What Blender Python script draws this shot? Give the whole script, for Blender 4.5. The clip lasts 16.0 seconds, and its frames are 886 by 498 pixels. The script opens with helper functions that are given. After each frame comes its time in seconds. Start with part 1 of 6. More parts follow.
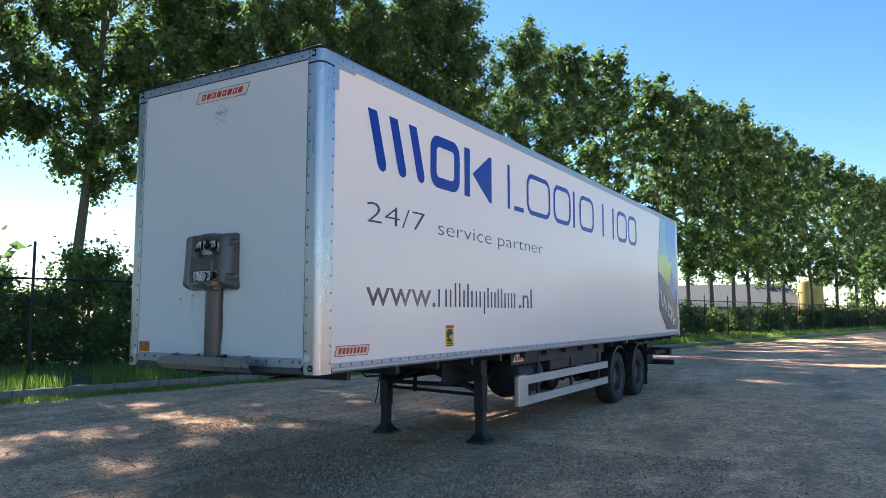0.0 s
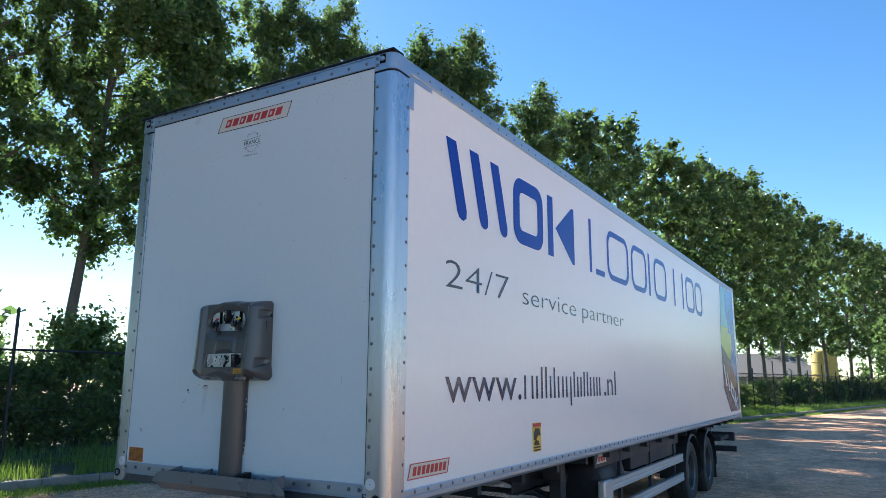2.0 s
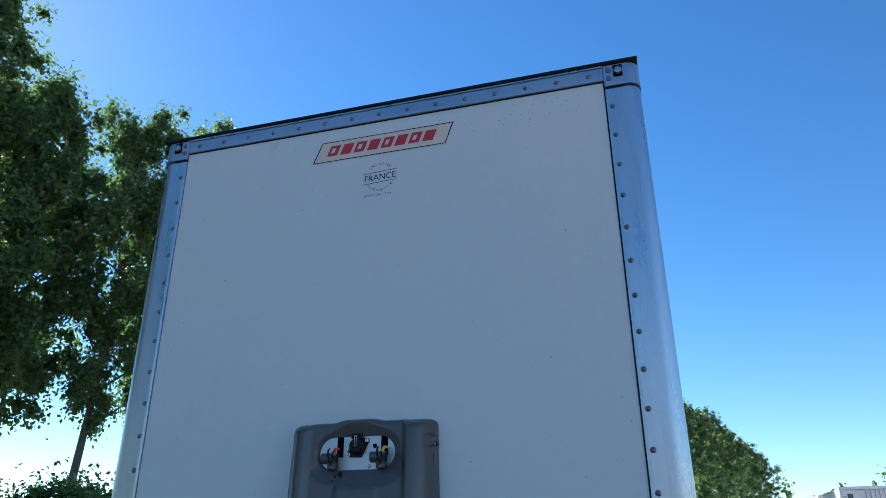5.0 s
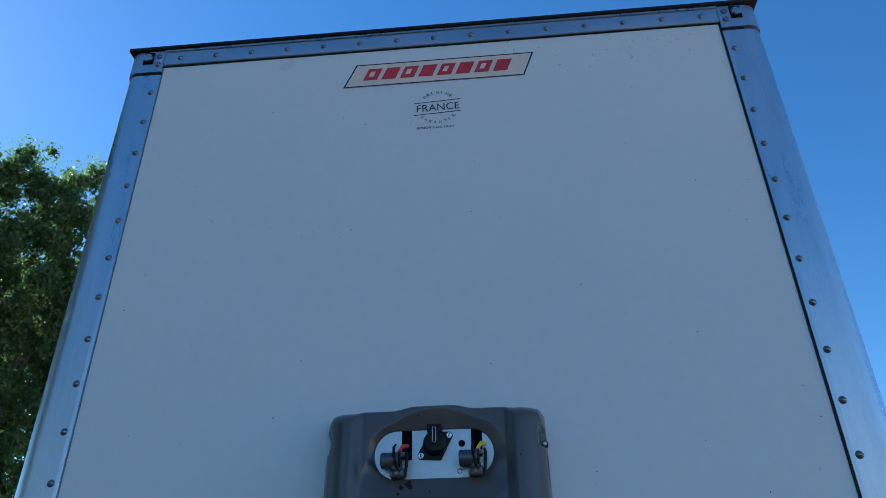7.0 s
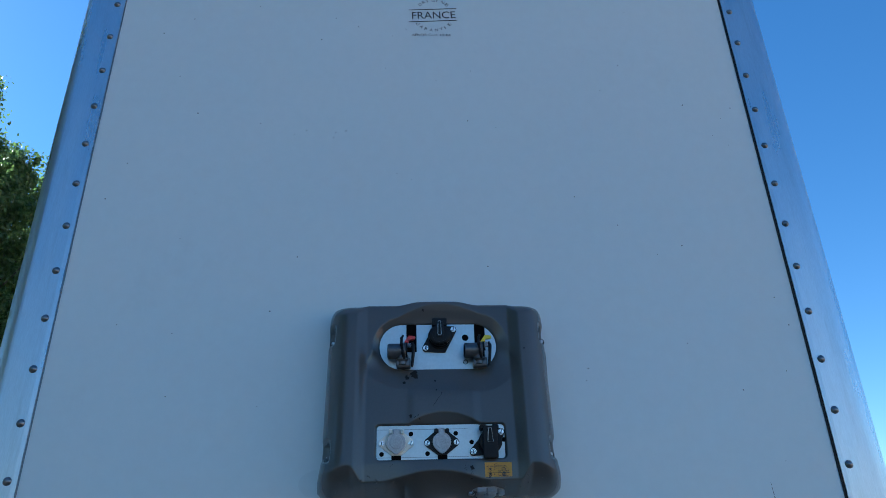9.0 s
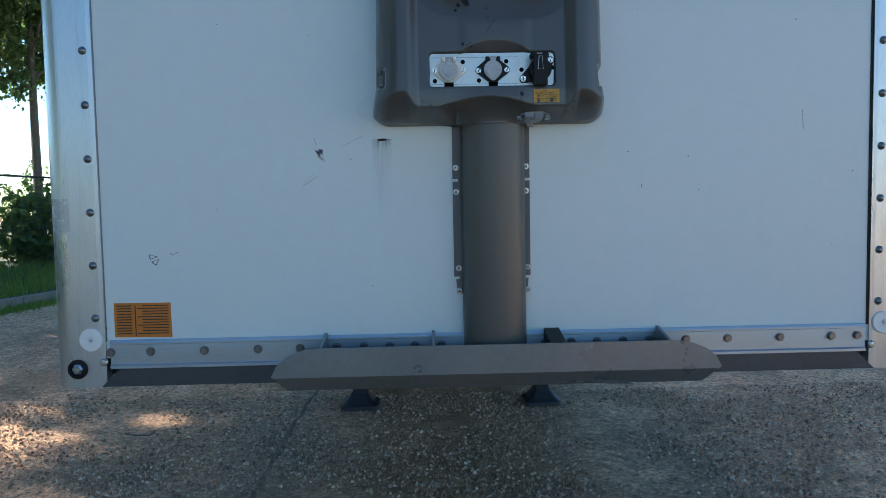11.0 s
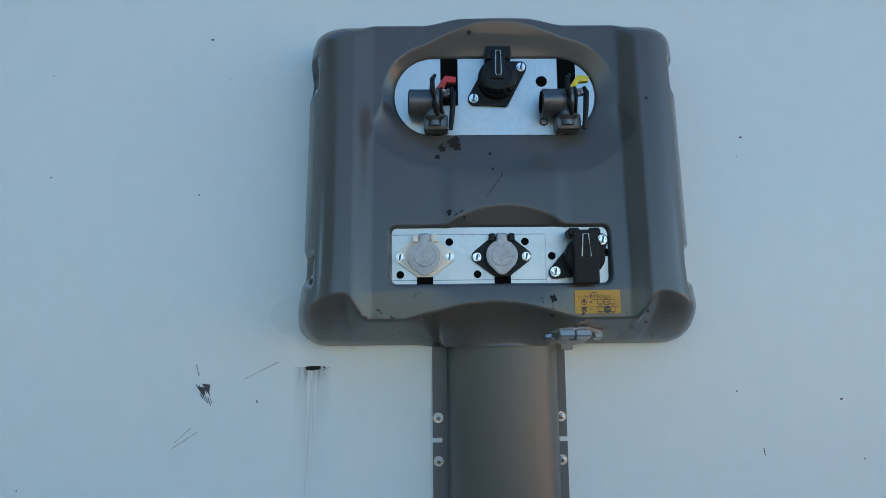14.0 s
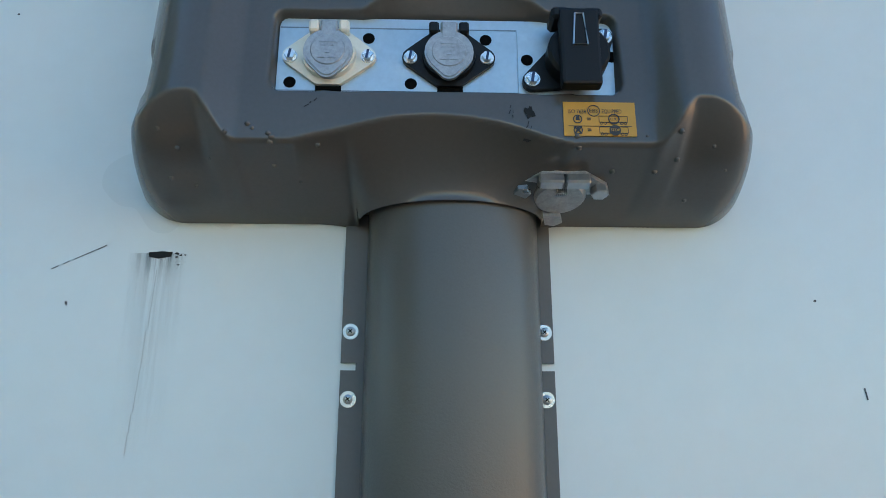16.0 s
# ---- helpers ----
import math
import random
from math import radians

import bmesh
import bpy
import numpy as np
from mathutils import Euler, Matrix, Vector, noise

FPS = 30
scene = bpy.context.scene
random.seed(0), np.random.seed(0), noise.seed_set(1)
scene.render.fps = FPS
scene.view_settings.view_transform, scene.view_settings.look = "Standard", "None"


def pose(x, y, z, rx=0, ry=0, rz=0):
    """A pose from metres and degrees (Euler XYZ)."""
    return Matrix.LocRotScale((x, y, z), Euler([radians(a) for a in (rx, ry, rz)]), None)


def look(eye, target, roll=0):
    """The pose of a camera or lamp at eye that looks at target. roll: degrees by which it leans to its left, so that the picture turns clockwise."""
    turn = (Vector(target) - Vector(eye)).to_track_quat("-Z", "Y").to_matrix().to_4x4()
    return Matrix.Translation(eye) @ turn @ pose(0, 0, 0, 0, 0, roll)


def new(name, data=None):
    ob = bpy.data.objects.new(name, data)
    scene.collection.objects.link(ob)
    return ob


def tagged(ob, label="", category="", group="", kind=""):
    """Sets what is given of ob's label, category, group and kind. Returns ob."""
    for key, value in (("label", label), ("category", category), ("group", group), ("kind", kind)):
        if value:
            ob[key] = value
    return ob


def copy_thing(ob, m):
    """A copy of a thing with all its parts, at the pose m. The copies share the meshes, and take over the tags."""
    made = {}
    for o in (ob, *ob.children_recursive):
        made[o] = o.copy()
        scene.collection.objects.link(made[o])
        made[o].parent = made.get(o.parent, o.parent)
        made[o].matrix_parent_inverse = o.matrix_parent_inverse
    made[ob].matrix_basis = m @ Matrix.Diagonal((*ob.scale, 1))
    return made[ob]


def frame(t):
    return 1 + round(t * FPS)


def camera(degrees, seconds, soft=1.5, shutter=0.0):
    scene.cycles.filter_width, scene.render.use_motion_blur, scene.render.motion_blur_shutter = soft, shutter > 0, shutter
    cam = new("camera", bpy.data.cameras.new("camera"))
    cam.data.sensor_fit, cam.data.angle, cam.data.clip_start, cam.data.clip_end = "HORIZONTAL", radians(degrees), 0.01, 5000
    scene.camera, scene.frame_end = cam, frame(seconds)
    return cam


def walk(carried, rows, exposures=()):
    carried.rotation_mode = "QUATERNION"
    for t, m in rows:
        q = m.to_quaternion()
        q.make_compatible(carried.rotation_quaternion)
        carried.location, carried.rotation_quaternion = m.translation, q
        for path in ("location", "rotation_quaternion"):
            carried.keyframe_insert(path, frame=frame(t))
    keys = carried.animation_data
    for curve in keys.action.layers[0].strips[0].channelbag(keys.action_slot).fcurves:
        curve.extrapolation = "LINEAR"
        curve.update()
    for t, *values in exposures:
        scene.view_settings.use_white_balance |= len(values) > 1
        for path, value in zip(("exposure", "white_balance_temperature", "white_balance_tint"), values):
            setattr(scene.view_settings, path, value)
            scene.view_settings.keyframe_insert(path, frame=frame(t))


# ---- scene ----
cam = camera(64.8, 16.0, soft=0.65)
PATH = [
    (0, (5.329, -4.644, 1.737), (4.307, -2.935, 1.922), -0.0),
    (0.5, (5.029, -4.319, 1.819), (4.009, -2.609, 2.009), -0.1),
    (1, (4.688, -4.06, 1.867), (3.668, -2.354, 2.089), 0.1),
    (1.5, (4.24, -3.822, 1.932), (3.223, -2.124, 2.218), 0.1),
    (2, (3.78, -3.535, 1.96), (2.774, -1.847, 2.333), 0.3),
    (2.5, (3.31, -3.4, 1.965), (2.315, -1.727, 2.425), 0.4),
    (3, (2.843, -3.374, 1.986), (1.879, -1.709, 2.532), 0.5),
    (3.5, (2.42, -3.233, 1.994), (1.529, -1.547, 2.595), 0.4),
    (4, (1.985, -3.108, 1.994), (1.178, -1.405, 2.664), 0.4),
    (4.5, (1.55, -3.008, 2.01), (0.88, -1.273, 2.744), 0.1),
    (5, (1.183, -2.847, 2.019), (0.659, -1.081, 2.798), -0.3),
    (5.2, (1.047, -2.781, 2.024), (0.564, -1.02, 2.838), -0.5),
    (7.3, (0.093, -1.949, 1.88), (-0.008, -0.218, 2.876), -1.1),
    (7.5, (0.028, -1.888, 1.875), (-0.049, -0.154, 2.87), -1.2),
    (8, (-0.098, -1.806, 1.889), (-0.107, -0.068, 2.878), -1.2),
    (8.5, (-0.105, -1.888, 1.84), (-0.037, -0.147, 2.821), -1.5),
    (9, (-0.085, -2.017, 1.766), (0.013, -0.212, 2.622), -1.6),
    (9.5, (-0.125, -2.06, 1.757), (-0.028, -0.159, 2.371), -1.4),
    (10, (-0.175, -2.084, 1.714), (-0.072, -0.129, 2.12), -1.5),
    (10.2, (-0.18, -2.08, 1.721), (-0.084, -0.103, 2.009), -1.4),
    (12.3, (-0.202, -1.918, 1.731), (-0.207, 0.042, 1.333), -1.0),
    (12.5, (-0.178, -1.847, 1.738), (-0.181, 0.115, 1.351), -1.0),
    (13, (-0.112, -1.692, 1.781), (-0.099, 0.292, 1.527), -0.9),
    (13.5, (-0.083, -1.455, 1.868), (-0.076, 0.545, 1.86), -0.6),
    (14, (-0.106, -1.213, 1.948), (-0.08, 0.766, 2.238), -0.6),
    (14.5, (-0.058, -1.021, 1.983), (0.008, 0.911, 2.493), -0.7),
    (15, (-0.017, -0.913, 1.961), (0.059, 0.976, 2.615), -0.6),
    (15.5, (-0.046, -0.839, 1.817), (0.035, 1.03, 2.523), -0.5),
    (16, (-0.021, -0.748, 1.708), (0.027, 1.168, 2.281), 0.1),
]
walk(cam, [(t, look(eye, target, roll)) for t, eye, target, roll in PATH], exposures=[(0, 1.4, 6500, 9), (2.0, 1.35, 6250, 9), (3.5, 1.25, 5950, 8), (4.5, 1.2, 5700, 7), (5.2, 1.15, 5550, 6), (7.3, 1.1, 5400, 4), (9.0, 1.35, 5450, 3), (10.2, 1.38, 5900, 4), (12.4, 2.45, 7600, 7), (13.2, 2.45, 7500, 6), (14.5, 2.1, 6900, 3), (16, 2.5, 7700, 5)])

# ---- world and sun ----
SUN_TO = Vector((-0.85, 0.50, 0.0)).normalized()
SUN_ELEV = radians(35.0)
world = bpy.data.worlds.new("sky")
scene.world = world
world.use_nodes = True
wn = world.node_tree
wn.nodes.clear()
sky = wn.nodes.new("ShaderNodeTexSky")
sky.sky_type = 'NISHITA'
sky.sun_disc = False
sky.sun_elevation = SUN_ELEV
sky.sun_rotation = math.atan2(SUN_TO.x, SUN_TO.y)
sky.air_density, sky.dust_density, sky.ozone_density = 1.08, 0.25, 1.6
sky.altitude = 1500
bg = wn.nodes.new("ShaderNodeBackground")
bg.inputs["Strength"].default_value = 0.084
wout = wn.nodes.new("ShaderNodeOutputWorld")
hue = wn.nodes.new("ShaderNodeHueSaturation")
hue.inputs["Saturation"].default_value = 1.25
wn.links.new(sky.outputs[0], hue.inputs["Color"])
wn.links.new(hue.outputs[0], bg.inputs[0])
wn.links.new(bg.outputs[0], wout.inputs[0])
sun = new("sun", bpy.data.lights.new("sun", 'SUN'))
sun.data.energy, sun.data.angle, sun.data.color = 5.0, radians(0.53), (1.0, 0.95, 0.87)
sun_dir = SUN_TO * math.cos(SUN_ELEV) + Vector((0, 0, math.sin(SUN_ELEV)))
sun.matrix_world = look(sun_dir * 60, (0, 0, 0))

# ---- materials ----
def nodes_of(name):
    m = bpy.data.materials.new(name)
    m.use_nodes = True
    nt = m.node_tree
    return m, nt, nt.nodes["Principled BSDF"]


def ramp(nt, fac, stops):
    r = nt.nodes.new("ShaderNodeValToRGB")
    while len(r.color_ramp.elements) < len(stops):
        r.color_ramp.elements.new(0.5)
    for e, (p, c) in zip(r.color_ramp.elements, stops):
        e.position, e.color = p, (*c, 1) if len(c) == 3 else c
    nt.links.new(fac, r.inputs[0])
    return r.outputs[0]


def noise_tex(nt, scale, detail=4, rough=0.55, stretch=None, kind="Object"):
    co = nt.nodes.new("ShaderNodeTexCoord").outputs[kind]
    if stretch:
        mp = nt.nodes.new("ShaderNodeMapping")
        mp.inputs["Scale"].default_value = stretch
        nt.links.new(co, mp.inputs[0])
        co = mp.outputs[0]
    n = nt.nodes.new("ShaderNodeTexNoise")
    n.inputs["Scale"].default_value, n.inputs["Detail"].default_value, n.inputs["Roughness"].default_value = scale, detail, rough
    nt.links.new(co, n.inputs["Vector"])
    return n.outputs["Fac"]


def mixc(nt, fac, a, b, mode='MIX'):
    m = nt.nodes.new("ShaderNodeMix")
    m.data_type, m.blend_type = 'RGBA', mode
    for sock, v in ((m.inputs[0], fac), (m.inputs[6], a), (m.inputs[7], b)):
        if hasattr(v, "is_linked"):
            nt.links.new(v, sock)
        else:
            sock.default_value = v if isinstance(v, float) else (*v, 1)
    return m.outputs[2]


def math_node(nt, op, a, b=None, c=None):
    m = nt.nodes.new("ShaderNodeMath")
    m.operation = op
    for sock, v in zip(m.inputs, (a, b, c)):
        if hasattr(v, "is_linked"):
            nt.links.new(v, sock)
        elif v is not None:
            sock.default_value = v
    return m.outputs[0]


def bumped(nt, bsdf, height, strength, dist):
    b = nt.nodes.new("ShaderNodeBump")
    b.inputs["Strength"].default_value, b.inputs["Distance"].default_value = strength, dist
    nt.links.new(height, b.inputs["Height"])
    nt.links.new(b.outputs[0], bsdf.inputs["Normal"])
    return b


def surface(name, col, rough=0.5, metal=0.0, var=0.12, big=1.5, fine=60.0, bump=0.0, dist=0.002, rvar=0.1, coat=0.0, stretch=None, dirt=None, dirt_at=(0.55, 0.75), spec=0.5):
    """Paint, plastic or metal with tone that varies at two scales, uneven gloss and fine relief."""
    m, nt, p = nodes_of(name)
    n1, n2 = noise_tex(nt, big, 5, 0.6, stretch), noise_tex(nt, fine, 3, 0.6, stretch)
    lo, hi = [tuple(min(1.0, c * k) for c in col) for k in (1 - var, 1 + var * 0.6)]
    c1 = ramp(nt, n1, ((0.3, lo), (0.7, hi)))
    c2 = mixc(nt, 0.5, c1, ramp(nt, n2, ((0.3, lo), (0.7, hi))))
    if dirt:
        c2 = mixc(nt, ramp(nt, noise_tex(nt, big * 2.3, 8, 0.7, stretch), ((dirt_at[0], (0, 0, 0)), (dirt_at[1], (0.6, 0.6, 0.6)))), c2, dirt)
    nt.links.new(c2, p.inputs["Base Color"])
    r = ramp(nt, n1, ((0.25, (max(0.02, rough - rvar),) * 3), (0.75, (min(1, rough + rvar),) * 3)))
    nt.links.new(r, p.inputs["Roughness"])
    p.inputs["Metallic"].default_value = metal
    p.inputs["Specular IOR Level"].default_value = spec
    p.inputs["Coat Weight"].default_value = coat
    p.inputs["Coat Roughness"].default_value = 0.08
    if bump:
        bumped(nt, p, n2, bump, dist)
    return m


# white front wall; the cool cast of blue skylight is put into its colour
PANEL = surface("skylit_panel_gelcoat", (0.615, 0.675, 0.68), 0.32, 0, 0.04, 0.7, 25, 0.05, 0.001, 0.08, 0.0, None, (0.50, 0.53, 0.51), (0.60, 0.85))
SIDE = surface("white_side_gelcoat", (0.82, 0.82, 0.80), 0.19, 0, 0.03, 0.4, 14, 0.02, 0.001, 0.04, 0.0)
ALU = surface("brushed_aluminium", (0.50, 0.54, 0.59), 0.31, 0.9, 0.16, 2.0, 90, 0.06, 0.001, 0.12, 0, (6, 6, 0.5), (0.33, 0.34, 0.36), (0.52, 0.78))
ALU_RAIL = surface("weathered_aluminium_rail", (0.39, 0.45, 0.52), 0.42, 0.85, 0.14, 3.0, 80, 0.08, 0.001, 0.12, 0, (0.6, 6, 6), (0.34, 0.33, 0.31), (0.55, 0.8))
RIVET = surface("dull_rivet_metal", (0.20, 0.205, 0.215), 0.32, 0.9, 0.15, 30, 200, 0, 0.001)
BOLT = surface("zinc_bolt", (0.43, 0.44, 0.45), 0.30, 0.9, 0.15, 30, 200, 0, 0.001)
SKIRT = surface("dark_slate_skirt", (0.060, 0.068, 0.080), 0.35, 0.3, 0.2, 3, 70, 0.06, 0.001, 0.12)
STEEL = surface("painted_grey_steel", (0.205, 0.220, 0.235), 0.31, 0.50, 0.16, 3, 70, 0.06, 0.001, 0.12, 0, None, (0.28, 0.27, 0.25), (0.58, 0.8))
COVER = surface("grey_moulded_plastic", (0.084, 0.081, 0.077), 0.21, 0, 0.08, 5, 220, 0.10, 0.0006, 0.06)
DUCT = surface("textured_grey_plastic", (0.086, 0.081, 0.075), 0.33, 0, 0.08, 4, 420, 0.30, 0.0008, 0.06)
FLANGE = surface("flat_grey_plastic", (0.105, 0.105, 0.105), 0.5, 0, 0.08, 6, 200, 0.06, 0.0006)
PLATE = surface("galvanised_plate", (0.48, 0.53, 0.56), 0.38, 0.75, 0.12, 16, 140, 0.05, 0.0006, 0.10, 0, None, (0.45, 0.45, 0.43), (0.6, 0.82))
BLACK = surface("black_plastic", (0.009, 0.009, 0.010), 0.48, 0, 0.2, 10, 160, 0.08, 0.0005, 0.10, 0, None, (0.024, 0.023, 0.021), (0.62, 0.85), 0.22)
HOLE = surface("dark_opening", (0.004, 0.004, 0.004), 0.9, 0, 0.2, 10, 90, spec=0.05)
ZINC = surface("bright_zinc_screw", (0.78, 0.80, 0.82), 0.28, 0.7, 0.12, 60, 300, 0.1, 0.0004)
GASKET = surface("black_roof_seal", (0.008, 0.008, 0.009), 0.55, 0, 0.2, 8, 80, 0.1, 0.001, spec=0.25)
GREYCAST = surface("cast_metal_lid", (0.40, 0.40, 0.41), 0.45, 0.55, 0.30, 60, 260, 0.5, 0.0010, 0.1, 0, None, (0.24, 0.24, 0.24), (0.52, 0.72))
BEIGE = surface("beige_plastic", (0.74, 0.70, 0.61), 0.45, 0, 0.12, 20, 150, 0.06, 0.0005)
COUPLING = surface("cast_coupling_metal", (0.13, 0.13, 0.135), 0.40, 0.7, 0.25, 24, 160, 0.2, 0.0008, 0.12, 0, None, (0.06, 0.05, 0.04), (0.5, 0.75))
GREASE = surface("black_grease", (0.012, 0.010, 0.009), 0.65, 0, 0.3, 60, 300, 0.6, 0.001, spec=0.25)
SCUFF = surface("dark_scuff", (0.07, 0.07, 0.08), 0.7, 0, 0.3, 40, 300)
STREAK = surface("grey_runoff_stain", (0.42, 0.45, 0.45), 0.5, 0, 0.08, 20, 60)


def run_stain_material():
    """Grey dirt washed down from a scrape, thinning out downwards and sideways."""
    m, nt, p = nodes_of("washed_down_dirt")
    p.inputs["Base Color"].default_value, p.inputs["Roughness"].default_value = (0.16, 0.17, 0.175, 1), 0.6
    xyz = nt.nodes.new("ShaderNodeSeparateXYZ")
    nt.links.new(nt.nodes.new("ShaderNodeTexCoord").outputs["Object"], xyz.inputs[0])
    down = ramp(nt, math_node(nt, 'MULTIPLY_ADD', xyz.outputs[2], 4.5, -7.64), ((0.0, (0, 0, 0)), (0.55, (0.05,) * 3), (0.88, (0.11,) * 3), (1.0, (0.34,) * 3)))
    wide = ramp(nt, math_node(nt, 'ABSOLUTE', math_node(nt, 'MULTIPLY_ADD', xyz.outputs[0], 30.0, 9.5)), ((0.25, (1, 1, 1)), (1.0, (0, 0, 0))))
    run = ramp(nt, noise_tex(nt, 1.0, 5, 0.6, (170, 1, 5)), ((0.38, (0.08,) * 3), (0.62, (1, 1, 1))))
    p.inputs["Alpha"].default_value = 0.0
    nt.links.new(mixc(nt, 1.0, mixc(nt, 1.0, down, wide, 'MULTIPLY'), run, 'MULTIPLY'), p.inputs["Alpha"])
    return m


RUNS = run_stain_material()
REDP = surface("red_plastic", (0.50, 0.028, 0.025), 0.4, 0, 0.15, 20, 100)
YELP = surface("yellow_plastic", (0.72, 0.56, 0.02), 0.4, 0, 0.12, 20, 100)
BLUEV = surface("blue_vinyl", (0.006, 0.040, 0.34), 0.2, 0, 0.06, 1, 30, 0, 0.001, 0.05, spec=0.2)
NAVYV = surface("dark_navy_vinyl", (0.022, 0.026, 0.075), 0.2, 0, 0.08, 1, 30)
GREYV = surface("dark_grey_vinyl", (0.045, 0.047, 0.055), 0.2, 0, 0.08, 1, 30)
SLATE = surface("slate_blue_vinyl", (0.035, 0.050, 0.105), 0.2, 0, 0.1, 1, 30)
LIMEV = surface("yellow_green_vinyl", (0.42, 0.52, 0.05), 0.2, 0, 0.15, 0.8, 30)
SKYV = surface("bright_blue_vinyl", (0.02, 0.17, 0.58), 0.2, 0, 0.25, 0.8, 30)
TEALV = surface("pale_teal_vinyl", (0.10, 0.36, 0.46), 0.2, 0, 0.2, 0.8, 30)
REDV = surface("red_vinyl", (0.50, 0.030, 0.030), 0.35, 0, 0.12, 4, 60)
CREAM = surface("cream_sticker", (0.66, 0.60, 0.50), 0.35, 0, 0.06, 6, 60)
WHITEV = surface("white_vinyl", (0.72, 0.72, 0.71), 0.3, 0, 0.05, 6, 60)
ORANGE = surface("orange_sticker", (0.54, 0.17, 0.02), 0.45, 0, 0.14, 14, 90)
GOLD = surface("gold_yellow_sticker", (0.55, 0.265, 0.022), 0.4, 0, 0.08, 20, 90)
SIGNY = surface("yellow_sticker", (0.74, 0.50, 0.03), 0.4, 0, 0.08, 12, 90)
INK = surface("printed_black_ink", (0.02, 0.018, 0.018), 0.45, 0, 0.1, 30, 90)
TAPE = surface("clear_tape", (0.46, 0.48, 0.50), 0.25, 0.2, 0.15, 30, 90, 0.2, 0.001)
CHASSIS = surface("dark_chassis_paint", (0.020, 0.023, 0.032), 0.55, 0.1, 0.25, 3, 50, 0.15, 0.002, 0.12, 0, None, (0.06, 0.056, 0.05), (0.55, 0.8))
RUBBER = surface("tyre_rubber", (0.030, 0.029, 0.028), 0.8, 0, 0.25, 5, 80, 0.25, 0.003, 0.08, 0, None, (0.10, 0.095, 0.085), (0.5, 0.8))
RIM = surface("dark_wheel_rim", (0.11, 0.11, 0.115), 0.4, 0.5, 0.25, 8, 60, 0.1, 0.002)
GUARD = surface("anodised_side_guard", (0.56, 0.57, 0.58), 0.4, 0.55, 0.1, 2, 60, 0.05, 0.001, 0.1, 0, (6, 0.5, 6))
MUD = surface("black_mudguard", (0.022, 0.022, 0.024), 0.5, 0, 0.2, 4, 60, 0.1, 0.002)
REDPAINT = surface("red_truck_paint", (0.30, 0.018, 0.018), 0.3, 0, 0.1, 1, 30)
CONCRETE = surface("old_kerb_concrete", (0.27, 0.26, 0.24), 0.9, 0, 0.2, 2.2, 45, 0.5, 0.006, 0.05, 0, None, (0.10, 0.11, 0.07), (0.5, 0.72))
FENCE = surface("black_coated_steel", (0.018, 0.020, 0.020), 0.5, 0.1, 0.2, 3, 60)
ROOFT = surface("grey_corrugated_roof", (0.105, 0.10, 0.098), 0.8, 0, 0.2, 0.3, 4, 0.2, 0.02)
BARNW = surface("pale_barn_wall", (0.42, 0.40, 0.36), 0.9, 0, 0.15, 0.5, 6, 0.1, 0.01)
SILO = surface("yellow_silo_paint", (0.52, 0.36, 0.07), 0.5, 0, 0.12, 0.5, 6)


def leaf_material(name, dark, light, yellow, trans=0.35):
    m, nt, p = nodes_of(name)
    geo = nt.nodes.new("ShaderNodeNewGeometry")
    c = ramp(nt, geo.outputs["Random Per Island"], ((0.0, dark), (0.55, light), (1.0, yellow)))
    big = noise_tex(nt, 0.35, 3)
    c = mixc(nt, ramp(nt, big, ((0.35, (0.0,) * 3), (0.7, (0.55,) * 3))), c, yellow)
    nt.links.new(c, p.inputs["Base Color"])
    p.inputs["Roughness"].default_value = 0.36
    t = nt.nodes.new("ShaderNodeBsdfTranslucent")
    hs = nt.nodes.new("ShaderNodeHueSaturation")
    hs.inputs["Saturation"].default_value, hs.inputs["Value"].default_value = 1.1, 2.2
    nt.links.new(c, hs.inputs["Color"])
    nt.links.new(hs.outputs[0], t.inputs[0])
    mix = nt.nodes.new("ShaderNodeMixShader")
    mix.inputs[0].default_value = trans
    nt.links.new(p.outputs[0], mix.inputs[1])
    nt.links.new(t.outputs[0], mix.inputs[2])
    nt.links.new(mix.outputs[0], nt.nodes["Material Output"].inputs[0])
    return m


LEAF = leaf_material("poplar_leaves", (0.036, 0.066, 0.026), (0.065, 0.112, 0.040), (0.110, 0.160, 0.052), 0.48)
HEDGE = leaf_material("hedge_leaves", (0.055, 0.090, 0.026), (0.100, 0.150, 0.042), (0.18, 0.22, 0.060), 0.48)
GRASS = leaf_material("grass_blades", (0.075, 0.140, 0.026), (0.130, 0.215, 0.042), (0.20, 0.26, 0.065), 0.46)
BARK = surface("poplar_bark", (0.12, 0.105, 0.085), 0.95, 0, 0.35, 3, 26, 0.8, 0.02, 0.03, 0, (1, 1, 0.25))


